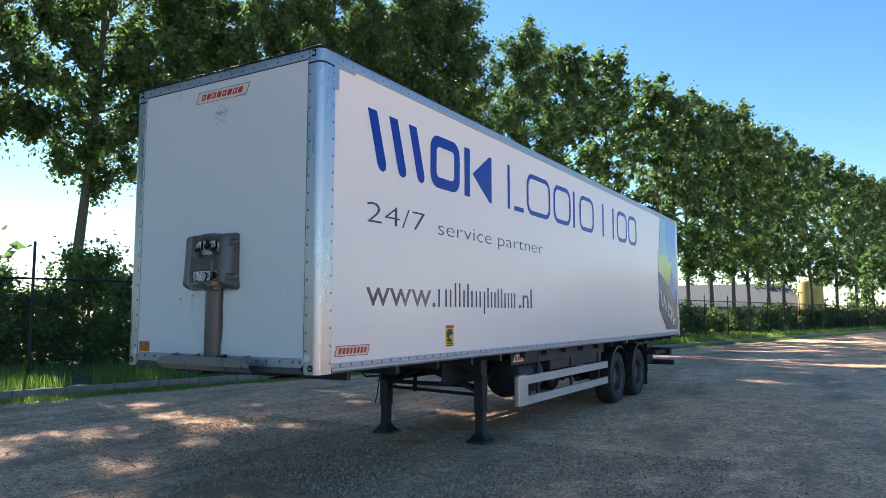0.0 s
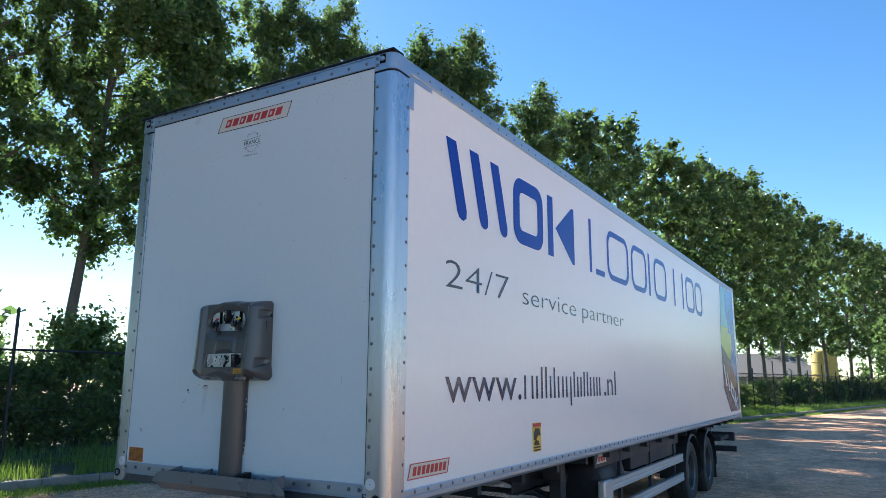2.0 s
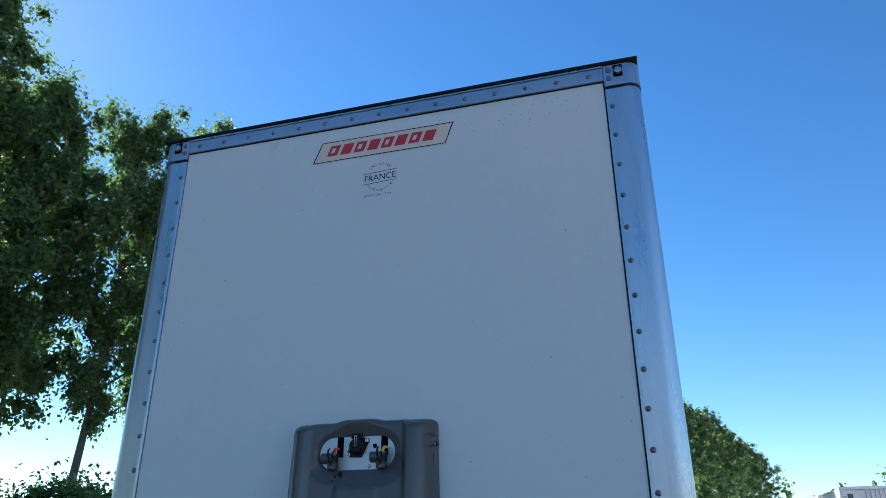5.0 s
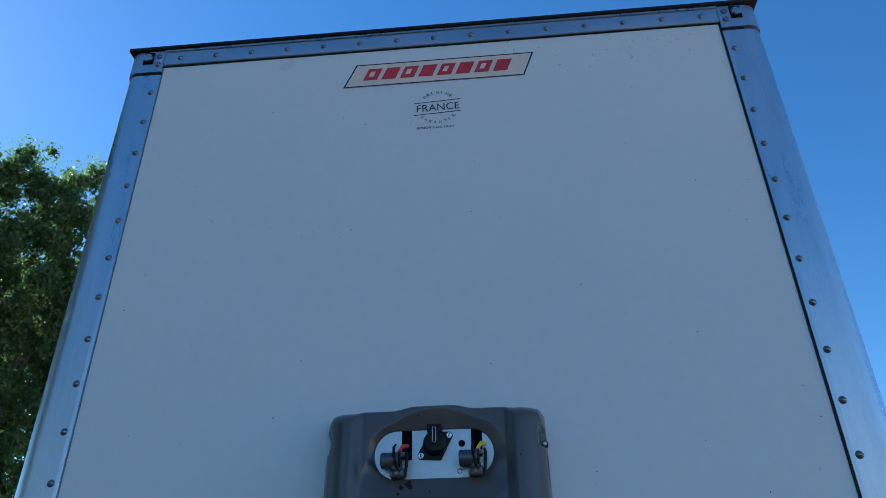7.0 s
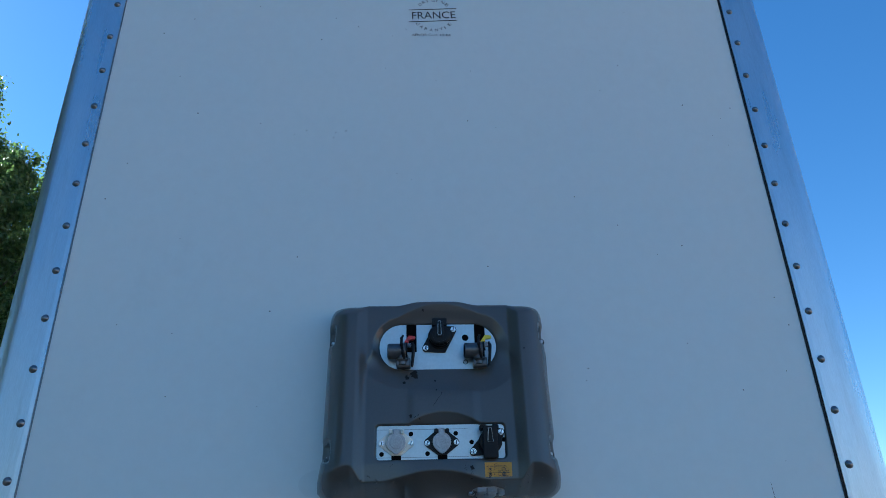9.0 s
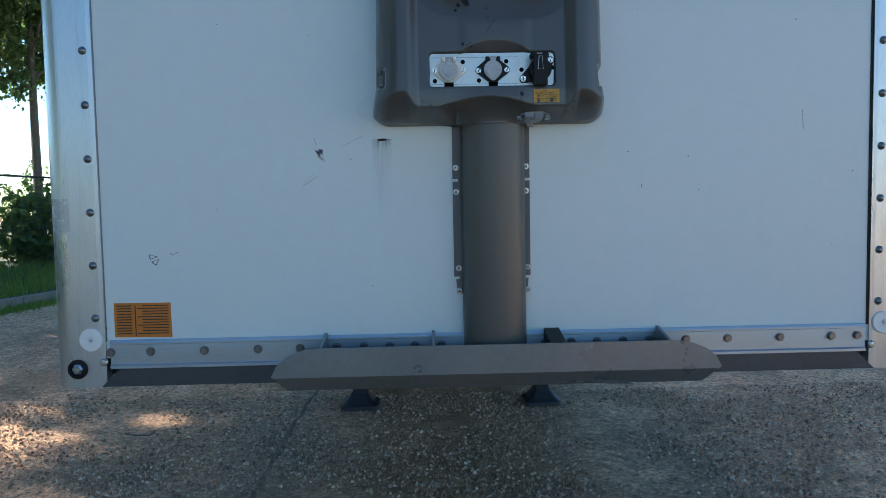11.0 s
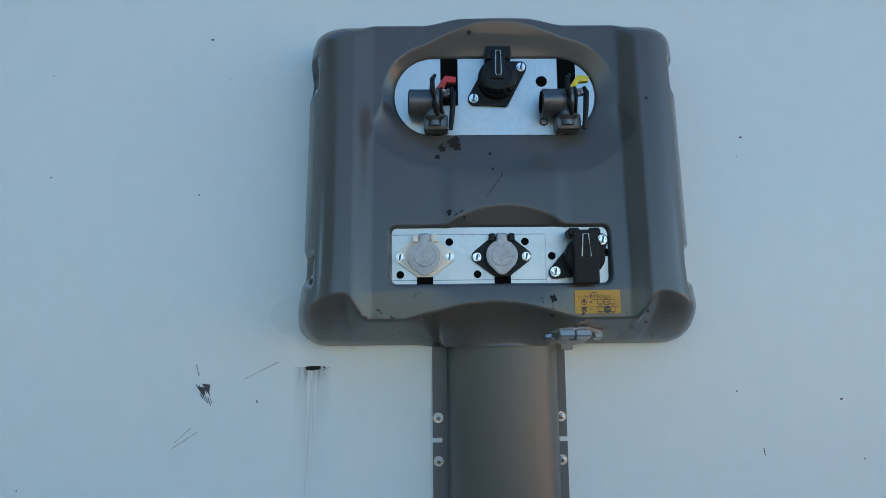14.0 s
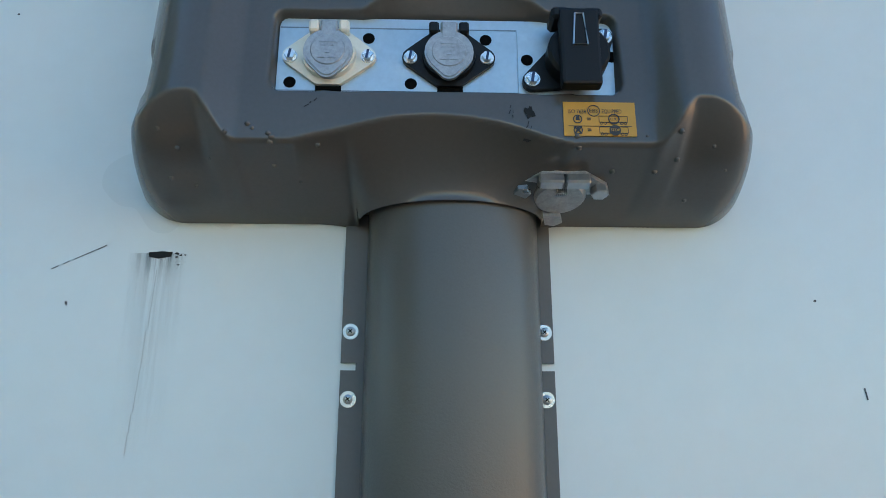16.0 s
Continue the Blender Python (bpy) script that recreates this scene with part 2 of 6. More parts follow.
def yard_material():
    m, nt, p = nodes_of("dusty_gravelly_concrete_yard")
    co = nt.nodes.new("ShaderNodeTexCoord").outputs["Object"]
    base = ramp(nt, noise_tex(nt, 0.22, 6, 0.6), ((0.30, (0.69, 0.43, 0.285)), (0.5, (0.79, 0.49, 0.32)), (0.72, (0.84, 0.525, 0.345))))
    mid = ramp(nt, noise_tex(nt, 1.7, 8, 0.7), ((0.32, (0.58, 0.56, 0.53)), (0.60, (1.15, 1.15, 1.15))))
    c = mixc(nt, 0.75, base, mid, 'MULTIPLY')
    fine = noise_tex(nt, 30, 10, 0.85)
    c = mixc(nt, 0.85, c, ramp(nt, fine, ((0.38, (0.24, 0.22, 0.20)), (0.49, (0.97, 0.94, 0.90)), (0.60, (1.9, 1.80, 1.65)))), 'MULTIPLY')
    vor = nt.nodes.new("ShaderNodeTexVoronoi")
    vor.inputs["Scale"].default_value = 60
    nt.links.new(co, vor.inputs["Vector"])
    specks = ramp(nt, vor.outputs["Distance"], ((0.10, (1, 1, 1)), (0.24, (0, 0, 0))))
    sel = ramp(nt, noise_tex(nt, 3.1, 6, 0.7), ((0.50, (0, 0, 0)), (0.62, (0.75, 0.75, 0.75))))
    pick = mixc(nt, 1.0, specks, sel, 'MULTIPLY')
    c = mixc(nt, pick, c, (0.62, 0.52, 0.43))
    grit = ramp(nt, noise_tex(nt, 14, 9, 0.85), ((0.36, (0.40, 0.38, 0.36)), (0.52, (1.0, 0.98, 0.96)), (0.66, (1.5, 1.45, 1.38))))
    c = mixc(nt, 0.7, c, grit, 'MULTIPLY')
    clod = ramp(nt, noise_tex(nt, 5.5, 7, 0.75), ((0.36, (0.50, 0.47, 0.43)), (0.50, (1.0, 0.99, 0.97)), (0.63, (1.38, 1.35, 1.30))))
    c = mixc(nt, 0.55, c, clod, 'MULTIPLY')
    big = nt.nodes.new("ShaderNodeTexVoronoi")
    big.inputs["Scale"].default_value = 26
    nt.links.new(co, big.inputs["Vector"])
    peb = mixc(nt, 1.0, ramp(nt, big.outputs["Distance"], ((0.08, (1, 1, 1)), (0.17, (0, 0, 0)))), ramp(nt, noise_tex(nt, 2.2, 5, 0.7), ((0.46, (0, 0, 0)), (0.58, (0.8, 0.8, 0.8)))), 'MULTIPLY')
    c = mixc(nt, peb, c, (0.62, 0.53, 0.44))
    damp = ramp(nt, noise_tex(nt, 0.75, 5, 0.6, (1.0, 0.35, 1.0)), ((0.50, (0, 0, 0)), (0.64, (0.6, 0.6, 0.6))))
    c = mixc(nt, damp, c, (0.24, 0.165, 0.11))
    # bare brown earth where wheels have run, with tread marks across the tracks
    xyz = nt.nodes.new("ShaderNodeSeparateXYZ")
    nt.links.new(co, xyz.inputs[0])
    wob = math_node(nt, 'MULTIPLY_ADD', noise_tex(nt, 1.1, 4, 0.6), 0.7, -0.35)
    px = math_node(nt, 'ADD', xyz.outputs[0], wob)
    earth = ramp(nt, math_node(nt, 'ABSOLUTE', math_node(nt, 'ADD', px, -0.05)), ((0.50, (0.95,) * 3), (1.0, (0, 0, 0))))
    c = mixc(nt, mixc(nt, 1.0, earth, ramp(nt, noise_tex(nt, 2.6, 6, 0.7), ((0.34, (0.1,) * 3), (0.56, (0.85,) * 3))), 'MULTIPLY'), c, (0.40, 0.225, 0.125))
    track = ramp(nt, math_node(nt, 'ABSOLUTE', math_node(nt, 'ADD', math_node(nt, 'ABSOLUTE', math_node(nt, 'ADD', xyz.outputs[0], -0.22)), -0.85)), ((0.10, (1, 1, 1)), (0.17, (0, 0, 0))))
    wave = nt.nodes.new("ShaderNodeTexWave")
    wave.bands_direction = 'DIAGONAL'
    wave.inputs["Scale"].default_value, wave.inputs["Distortion"].default_value, wave.inputs["Detail"].default_value = 4.2, 2.5, 3.0
    nt.links.new(co, wave.inputs["Vector"])
    worn = ramp(nt, noise_tex(nt, 1.6, 4, 0.6), ((0.48, (0, 0, 0)), (0.60, (1, 1, 1))))
    tread = mixc(nt, 1.0, mixc(nt, 1.0, track, worn, 'MULTIPLY'), ramp(nt, wave.outputs["Fac"], ((0.35, (0, 0, 0)), (0.65, (1, 1, 1)))), 'MULTIPLY')
    c = mixc(nt, math_node(nt, 'MULTIPLY', tread, 0.45), c, (0.22, 0.15, 0.10))
    nt.links.new(c, p.inputs["Base Color"])
    p.inputs["Roughness"].default_value = 0.92
    high = math_node(nt, 'ADD', math_node(nt, 'ADD', noise_tex(nt, 22, 10, 0.9), pick), math_node(nt, 'MULTIPLY', tread, -0.7))
    bumped(nt, p, high, 1.0, 0.022)
    return m


YARD = yard_material()
STONE, _nt, _p = nodes_of("mixed_gravel_stone")
_p.inputs["Roughness"].default_value = 0.9
_nt.links.new(ramp(_nt, _nt.nodes.new("ShaderNodeNewGeometry").outputs["Random Per Island"], ((0.0, (0.15, 0.095, 0.062)), (0.40, (0.38, 0.25, 0.17)), (0.85, (0.58, 0.405, 0.285)), (1.0, (0.80, 0.64, 0.50)))), _p.inputs["Base Color"])
SOIL = surface("verge_soil", (0.070, 0.075, 0.035), 1.0, 0, 0.3, 1.2, 18, 0.6, 0.03)

# ---- mesh tools ----
def part(name, bm, material, parent=None, label="", smooth=False):
    """Links a bmesh as one mesh object under a thing or a part."""
    bmesh.ops.recalc_face_normals(bm, faces=bm.faces)
    me = bpy.data.meshes.new(name)
    bm.to_mesh(me)
    bm.free()
    if smooth:
        me.polygons.foreach_set("use_smooth", [True] * len(me.polygons))
        me.set_sharp_from_angle(angle=radians(38))
    ob = new(name, me)
    me.materials.append(material)
    ob.parent = parent
    if label:
        tagged(ob, label)
    return ob


def raw(name, verts, faces, material, parent=None, label="", smooth=False):
    me = bpy.data.meshes.new(name)
    me.from_pydata(verts, [], faces)
    me.update()
    if smooth:
        me.polygons.foreach_set("use_smooth", [True] * len(me.polygons))
    ob = new(name, me)
    me.materials.append(material)
    ob.parent = parent
    if label:
        tagged(ob, label)
    return ob


def twin(ob, m, parent=None):
    """Another object on the same mesh, at pose m."""
    o = bpy.data.objects.new(ob.name.split(".")[0], ob.data)
    scene.collection.objects.link(o)
    o.parent = parent or ob.parent
    o.matrix_basis = m
    return o


def thing(name, label, category, group="", kind="", at=(0, 0, 0)):
    e = new(name)
    e.empty_display_size = 0.3
    e.location = at
    return tagged(e, label, category, group, kind)


def box(bm, x0, x1, y0, y1, z0, z1, bevel=0.0, seg=2, m=None):
    r = bmesh.ops.create_cube(bm, size=1.0)
    vs = r["verts"]
    for v in vs:
        v.co = Vector(((x0 + x1) / 2 + v.co.x * (x1 - x0), (y0 + y1) / 2 + v.co.y * (y1 - y0), (z0 + z1) / 2 + v.co.z * (z1 - z0)))
    if bevel:
        es = list({e for v in vs for e in v.link_edges})
        out = bmesh.ops.bevel(bm, geom=es, offset=bevel, segments=seg, affect='EDGES', profile=0.6)
        vs = list({v for f in out["faces"] for v in f.verts} | {v for v in vs if v.is_valid})
    if m:
        bmesh.ops.transform(bm, matrix=m, verts=[v for v in vs if v.is_valid])
    return bm


def boxed(*a, **k):
    return box(bmesh.new(), *a, **k)


def prism(bm, pts, m, depth):
    """A flat outline (u, v) put up by m and thickened along m's z."""
    lo = [bm.verts.new(m @ Vector((u, v, 0))) for u, v in pts]
    hi = [bm.verts.new(m @ Vector((u, v, depth))) for u, v in pts]
    bm.faces.new(lo[::-1])
    bm.faces.new(hi)
    for i in range(len(pts)):
        j = (i + 1) % len(pts)
        bm.faces.new((lo[i], lo[j], hi[j], hi[i]))
    return bm


def band(bm, outer, inner, m, depth):
    """A closed ring between two outlines with as many points each."""
    n = len(outer)
    rows = [[bm.verts.new(m @ Vector((u, v, d))) for u, v in loop] for loop, d in ((outer, 0), (outer, depth), (inner, depth), (inner, 0))]
    for a in range(4):
        b = (a + 1) % 4
        for i in range(n):
            j = (i + 1) % n
            bm.faces.new((rows[a][i], rows[a][j], rows[b][j], rows[b][i]))
    return bm


def rounded(cx, cy, w, h, r, n=5):
    pts = []
    for qx, qy, a0 in ((1, 1, 0), (-1, 1, 90), (-1, -1, 180), (1, -1, 270)):
        for i in range(n + 1):
            a = radians(a0 + 90 * i / n)
            pts.append((cx + qx * (w / 2 - r) + r * math.cos(a), cy + qy * (h / 2 - r) + r * math.sin(a)))
    return pts


def circle(cx, cy, r, n=20, a0=0.0):
    return [(cx + r * math.cos(a0 + 2 * math.pi * i / n), cy + r * math.sin(a0 + 2 * math.pi * i / n)) for i in range(n)]


def lathe(bm, profile, m, n=32, closed=False):
    """Turns (radius, height) round m's z."""
    rows = []
    for i in range(n):
        a = 2 * math.pi * i / n
        rows.append([bm.verts.new(m @ Vector((r * math.cos(a), r * math.sin(a), h))) for r, h in profile])
    k = len(profile)
    for i in range(n):
        p, q = rows[i], rows[(i + 1) % n]
        for j in range(k if closed else k - 1):
            jj = (j + 1) % k
            bm.faces.new((p[j], p[jj], q[jj], q[j]))
    if not closed:
        if profile[0][0] > 1e-5:
            bm.faces.new([r[0] for r in rows][::-1])
        if profile[-1][0] > 1e-5:
            bm.faces.new([r[-1] for r in rows])
    bmesh.ops.remove_doubles(bm, verts=bm.verts, dist=1e-6)
    return bm


def tube(bm, pts, radius, n=8):
    """A round bar along points; radius a number or one a point."""
    pts = [Vector(p) for p in pts]
    rows = []
    for i, p in enumerate(pts):
        d = (pts[min(i + 1, len(pts) - 1)] - pts[max(i - 1, 0)]).normalized()
        u = d.orthogonal().normalized() if abs(d.z) > 0.99 else d.cross(Vector((0, 0, 1))).normalized()
        w = d.cross(u)
        r = radius[i] if isinstance(radius, (list, tuple)) else radius
        rows.append([bm.verts.new(p + u * (r * math.cos(2 * math.pi * j / n)) + w * (r * math.sin(2 * math.pi * j / n))) for j in range(n)])
    for a, b in zip(rows, rows[1:]):
        for j in range(n):
            k = (j + 1) % n
            bm.faces.new((a[j], a[k], b[k], b[j]))
    bm.faces.new(rows[0][::-1])
    bm.faces.new(rows[-1])
    return bm


def sheet(bm, profile, axis_pts):
    """Sweeps an open profile of offsets between matrices."""
    rows = [[bm.verts.new(m @ Vector(p)) for p in profile] for m in axis_pts]
    for a, b in zip(rows, rows[1:]):
        for j in range(len(profile) - 1):
            bm.faces.new((a[j], a[j + 1], b[j + 1], b[j]))
    return bm


def lettering(name, words, m, height, width, material, parent, thick=0.0008, slant=0.0, thin=0.0):
    """Words in the built-in font; height of a capital and whole width in metres; m puts u, v up."""
    cu = bpy.data.curves.new(name, 'FONT')
    cu.body, cu.size, cu.extrude, cu.resolution_u, cu.shear, cu.offset = words, 1.0, 0.0, 3, slant, -thin
    ob = bpy.data.objects.new(name, cu)
    scene.collection.objects.link(ob)
    me = bpy.data.meshes.new_from_object(ob)
    bpy.data.objects.remove(ob)
    bpy.data.curves.remove(cu)
    xs = [v.co.x for v in me.vertices]
    x0, w = min(xs), max(xs) - min(xs)
    for v in me.vertices:
        v.co = m @ Vector(((v.co.x - x0) * width / w, v.co.y * height / 0.69, thick))
    o = new(name, me)
    me.materials.clear()
    me.materials.append(material)
    o.parent = parent
    return o


FRONT = Matrix(((1, 0, 0, 0), (0, 0, -1, 0), (0, 1, 0, 0), (0, 0, 0, 1)))   # u = x, v = z, out = -y
def on_front(y=0.0):
    return Matrix.Translation((0, y, 0)) @ FRONT


SIDEM = Matrix(((0, 0, 1, 0), (1, 0, 0, 0), (0, 1, 0, 0), (0, 0, 0, 1)))    # u = y, v = z, out = +x
def on_side(x):
    return Matrix.Translation((x, 0, 0)) @ SIDEM


def row_x(y, off):
    """The line of the kerb, and lines that many metres behind it."""
    return -10.0 + 0.218 * y - 1.024 * off

# ---- ground, kerb, verge ----
def ground_sheet():
    xs = sorted(set([-400, -200, -100, -60, -35] + [round(-20 + 0.5 * i, 2) for i in range(81)] + [round(-4.2 + 0.05 * i, 3) for i in range(169)] + [25, 35, 60, 100, 200, 400]))
    ys = sorted(set([-400, -200, -100, -50, -25, -15] + [round(-10 + 0.5 * i, 2) for i in range(101)] + [round(-1.2 + 0.05 * i, 3) for i in range(180)] + [50, 60, 80, 110, 150, 200, 300, 400]))
    verts, faces = [], []
    for y in ys:
        for x in xs:
            near = max(0.0, 1 - max(abs(x) / 18, abs(y - 8) / 26))
            h = 0.010 * near * noise.noise(Vector((x * 0.5, y * 0.5, 0)))
            if -4.2 < x < 4.2 and -1.2 < y < 7.7:
                h += 0.005 * noise.noise(Vector((x * 7, y * 5, 2))) + 0.005 * noise.noise(Vector((x * 16, y * 16, 9)))
            verts.append((x, y, h - 0.010))
    n = len(xs)
    for j in range(len(ys) - 1):
        for i in range(n - 1):
            faces.append((j * n + i, j * n + i + 1, (j + 1) * n + i + 1, (j + 1) * n + i))
    return tagged(raw("ground", verts, faces, YARD, None, "", True), "dusty grey-brown concrete yard strewn with gravel", "ground", "", "structure")


ground_sheet()


def slab_joint():
    """A recessed-looking joint filled with dirt, along the yard slabs."""
    rng = random.Random(5)
    bm = bmesh.new()
    prev = None
    for i in range(90):
        y = -2.5 + i * 0.11
        x = -1.265 + 0.012 * rng.uniform(-1, 1) + 0.01 * math.sin(i * 0.21)
        w = 0.008 + 0.018 * rng.random() ** 1.5
        row = [bm.verts.new((x - w, y, 0.003)), bm.verts.new((x, y, 0.005)), bm.verts.new((x + w, y, 0.003))]
        if prev:
            for a in range(2):
                bm.faces.new((prev[a], prev[a + 1], row[a + 1], row[a]))
        prev = row
    o = part("slab_joint", bm, surface("dirt_in_joint", (0.29, 0.20, 0.14), 1.0, 0, 0.6, 18, 90, 1.0, 0.02))
    return tagged(o, "dark dirt-filled joint between concrete yard slabs", "slab joint", "", "structure")


slab_joint()

KERB_H = 0.20


def kerb_run():
    holder = thing("kerb", "long weathered concrete kerb with grass at its foot", "kerb", "", "structure")
    L = 1.0
    ang = math.atan(0.218)
    bm = bmesh.new()
    box(bm, -0.075, 0.075, -L / 2 + 0.006, L / 2 - 0.006, -0.1, KERB_H, 0.018, 2)
    first = part("kerb_stone", bm, CONCRETE, holder)
    k = 0
    y = -14.0
    while y < 135:
        m = Matrix.Translation((row_x(y, 0.0) - 0.08, y, 0)) @ Matrix.Rotation(-ang, 4, 'Z') @ Matrix.Rotation(0.006 * math.sin(k * 2.3), 4, 'X')
        if k == 0:
            first.matrix_basis = m
        else:
            twin(first, m, holder)
        y += L * math.cos(ang)
        k += 1


kerb_run()


def verge_sheet():
    verts, faces = [], []
    offs = (0.15, 0.6, 1.2, 2.0, 3.0, 5.0, 8.0, 14.0, 26.0, 60.0, 130.0)
    ys = [-60 + 2.5 * i for i in range(145)]
    for y in ys:
        for o in offs:
            h = KERB_H - 0.03 + 0.05 * noise.noise(Vector((o * 0.8, y * 0.6, 3))) + min(o, 6) * 0.012
            verts.append((row_x(y, o), y, (h if o < 100 else h - 0.6)))
    n = len(offs)
    for j in range(len(ys) - 1):
        for i in range(n - 1):
            faces.append((j * n + i, (j + 1) * n + i, (j + 1) * n + i + 1, j * n + i + 1))
    o = raw("verge", verts, faces, SOIL, None, "", True)
    return tagged(o, "raised strip of rough grass behind the kerb", "grass verge", "", "structure")


verge_sheet()


def blades(name, spots, low, high, material, label, category, seed):
    """Grass as many thin bent blades."""
    rng = np.random.RandomState(seed)
    p = np.array(spots, float)
    n = len(p)
    a = rng.uniform(0, 2 * np.pi, n)
    h = rng.uniform(low, high, n)
    w = rng.uniform(0.004, 0.010, n)
    lean = rng.uniform(0.05, 0.5, n) * h
    d = np.stack([np.cos(a), np.sin(a), 0 * a], 1)
    s = np.stack([-np.sin(a), np.cos(a), 0 * a], 1) * w[:, None]
    up = np.array([0, 0, 1.0])
    mid = p + up * (h * 0.6)[:, None] + d * (lean * 0.35)[:, None]
    tip = p + up * h[:, None] + d * lean[:, None]
    v = np.stack([p - s, p + s, mid + s * 0.7, mid - s * 0.7, tip], 1).reshape(-1, 3)
    faces = []
    for i in range(n):
        b = 5 * i
        faces.append((b, b + 1, b + 2, b + 3))
        faces.append((b + 3, b + 2, b + 4))
    o = raw(name, v.tolist(), faces, material)
    return tagged(o, label, category, "", "stuff")


def verge_grass():
    rng = np.random.RandomState(4)
    spots = []
    while len(spots) < 75000:
        y = -9 + 130 * rng.rand() ** 1.7
        off = 0.2 + 4.6 * rng.rand() ** 1.3
        x = row_x(y, off)
        if noise.noise(Vector((x * 0.7, y * 0.7, 1))) < -0.35:
            continue
        spots.append((x, y, KERB_H - 0.03 + min(off, 6) * 0.012))
    blades("verge_grass", spots, 0.08, 0.34, GRASS, "long sunlit and shaded green grass on the verge", "grass", 7)
    foot = []
    while len(foot) < 42000:
        y = -9 + 80 * rng.rand() ** 1.5
        k = noise.noise(Vector((y * 0.45, 2.0, 7)))
        if k < -0.15 and rng.rand() < 0.75:
            continue
        x = row_x(y, 0) + abs(rng.normal(0, 0.20 + 0.26 * max(0, k)))
        foot.append((x, y, -0.005))
    blades("kerb_weeds", foot, 0.03, 0.13, GRASS, "tufts of grass and weeds growing along the kerb foot", "weeds", 8)


verge_grass()

# ---- fence ----
def fence_line():
    holder = thing("fence", "tall black steel wire-mesh security fence behind the kerb", "fence", "", "structure")
    ang = math.atan(0.218)
    off, rail_z = 2.2, 2.50
    ys = [4.45 + 3.72 * k for k in range(-4, 26)]
    post = None
    for i, y in enumerate(ys):
        tall = 3.28 if (i - 4) % 3 == 0 else 2.78
        bm = bmesh.new()
        tube(bm, [(0, 0, 0), (0, 0, tall - 0.03), (0, 0, tall)], [0.034, 0.034, 0.02], 10)
        if tall > 3:
            for q in range(4):
                tube(bm, [(0, 0, tall - 0.08 - 0.14 * q), (0.05, 0, tall - 0.06 - 0.14 * q)], 0.006, 5)
        o = part("post", bm, FENCE, holder)
        o.location = (row_x(y, off), y, 0.16)
    bm = bmesh.new()
    tube(bm, [(row_x(y, off) + 0.03, y, 0.16 + rail_z - 0.1) for y in ys], 0.024, 8)
    part("top_rail", bm, FENCE, holder)
    for z in (0.12, 1.2):
        bm = bmesh.new()
        tube(bm, [(row_x(y, off) + 0.02, y, 0.16 + z) for y in ys], 0.004, 5)
        part("line_wire", bm, FENCE, holder)
    # woven diagonal wires
    verts, faces = [], []
    pitch, top, low = 0.085, rail_z - 0.1, 0.08
    y0, y1 = ys[0], ys[-1]
    cosa = math.cos(ang)
    s = 0.0
    run = (top - low)
    total = (y1 - y0) / cosa
    def at(d, z, o):
        y = y0 + d * cosa
        return (row_x(y, off) + o, y, 0.16 + z)
    while s < total - run:
        for sg in (1, -1):
            a, b = (s, s + run) if sg > 0 else (s + run, s)
            base = len(verts)
            for q in range(2):
                z, d = ((low, a), (top, b))[q]
                for du, dz in ((0.0, 0.0028), (0.0024, -0.0014), (-0.0024, -0.0014)):
                    verts.append(at(d + dz, z, du))
            for q in range(3):
                r = (q + 1) % 3
                faces.append((base + q, base + r, base + 3 + r, base + 3 + q))
        s += pitch
    tagged(raw("wire_mesh", verts, faces, FENCE, holder), "woven black diamond wire mesh")


fence_line()


# ---- trees ----
def leaf_cloud(centres, radii, count, size, seed, flat=0.8):
    """Folded leaf blades strewn through clumps, denser towards their rims."""
    rng = np.random.RandomState(seed)
    c, r = np.array(centres), np.array(radii)
    pick = rng.choice(len(c), count, p=r ** 2 / (r ** 2).sum())
    d = rng.normal(size=(count, 3))
    d /= np.linalg.norm(d, axis=1)[:, None]
    d[:, 2] *= flat
    p = c[pick] + d * np.array([1, 1, 1.5]) * (r[pick] * np.minimum(np.abs(rng.normal(0, 0.75, count)), 1.7))[:, None]
    nrm = d + rng.normal(0, 0.8, (count, 3)) + np.array([0, 0, 0.35])
    nrm /= np.linalg.norm(nrm, axis=1)[:, None]
    t = np.cross(nrm, rng.normal(size=(count, 3)))
    t /= np.linalg.norm(t, axis=1)[:, None]
    b = np.cross(nrm, t)
    s = (size * rng.uniform(0.6, 1.25, count))[:, None]
    v = np.stack([p - t * s, p - b * s * 0.62 + nrm * s * 0.16, p + t * s * 1.05, p + b * s * 0.62 + nrm * s * 0.16], 1).reshape(-1, 3)
    idx = np.arange(count)[:, None] * 4
    tri = np.concatenate([idx + [0, 1, 2], idx + [0, 2, 3]], 1).reshape(-1, 3)
    return v.tolist(), tri.tolist()


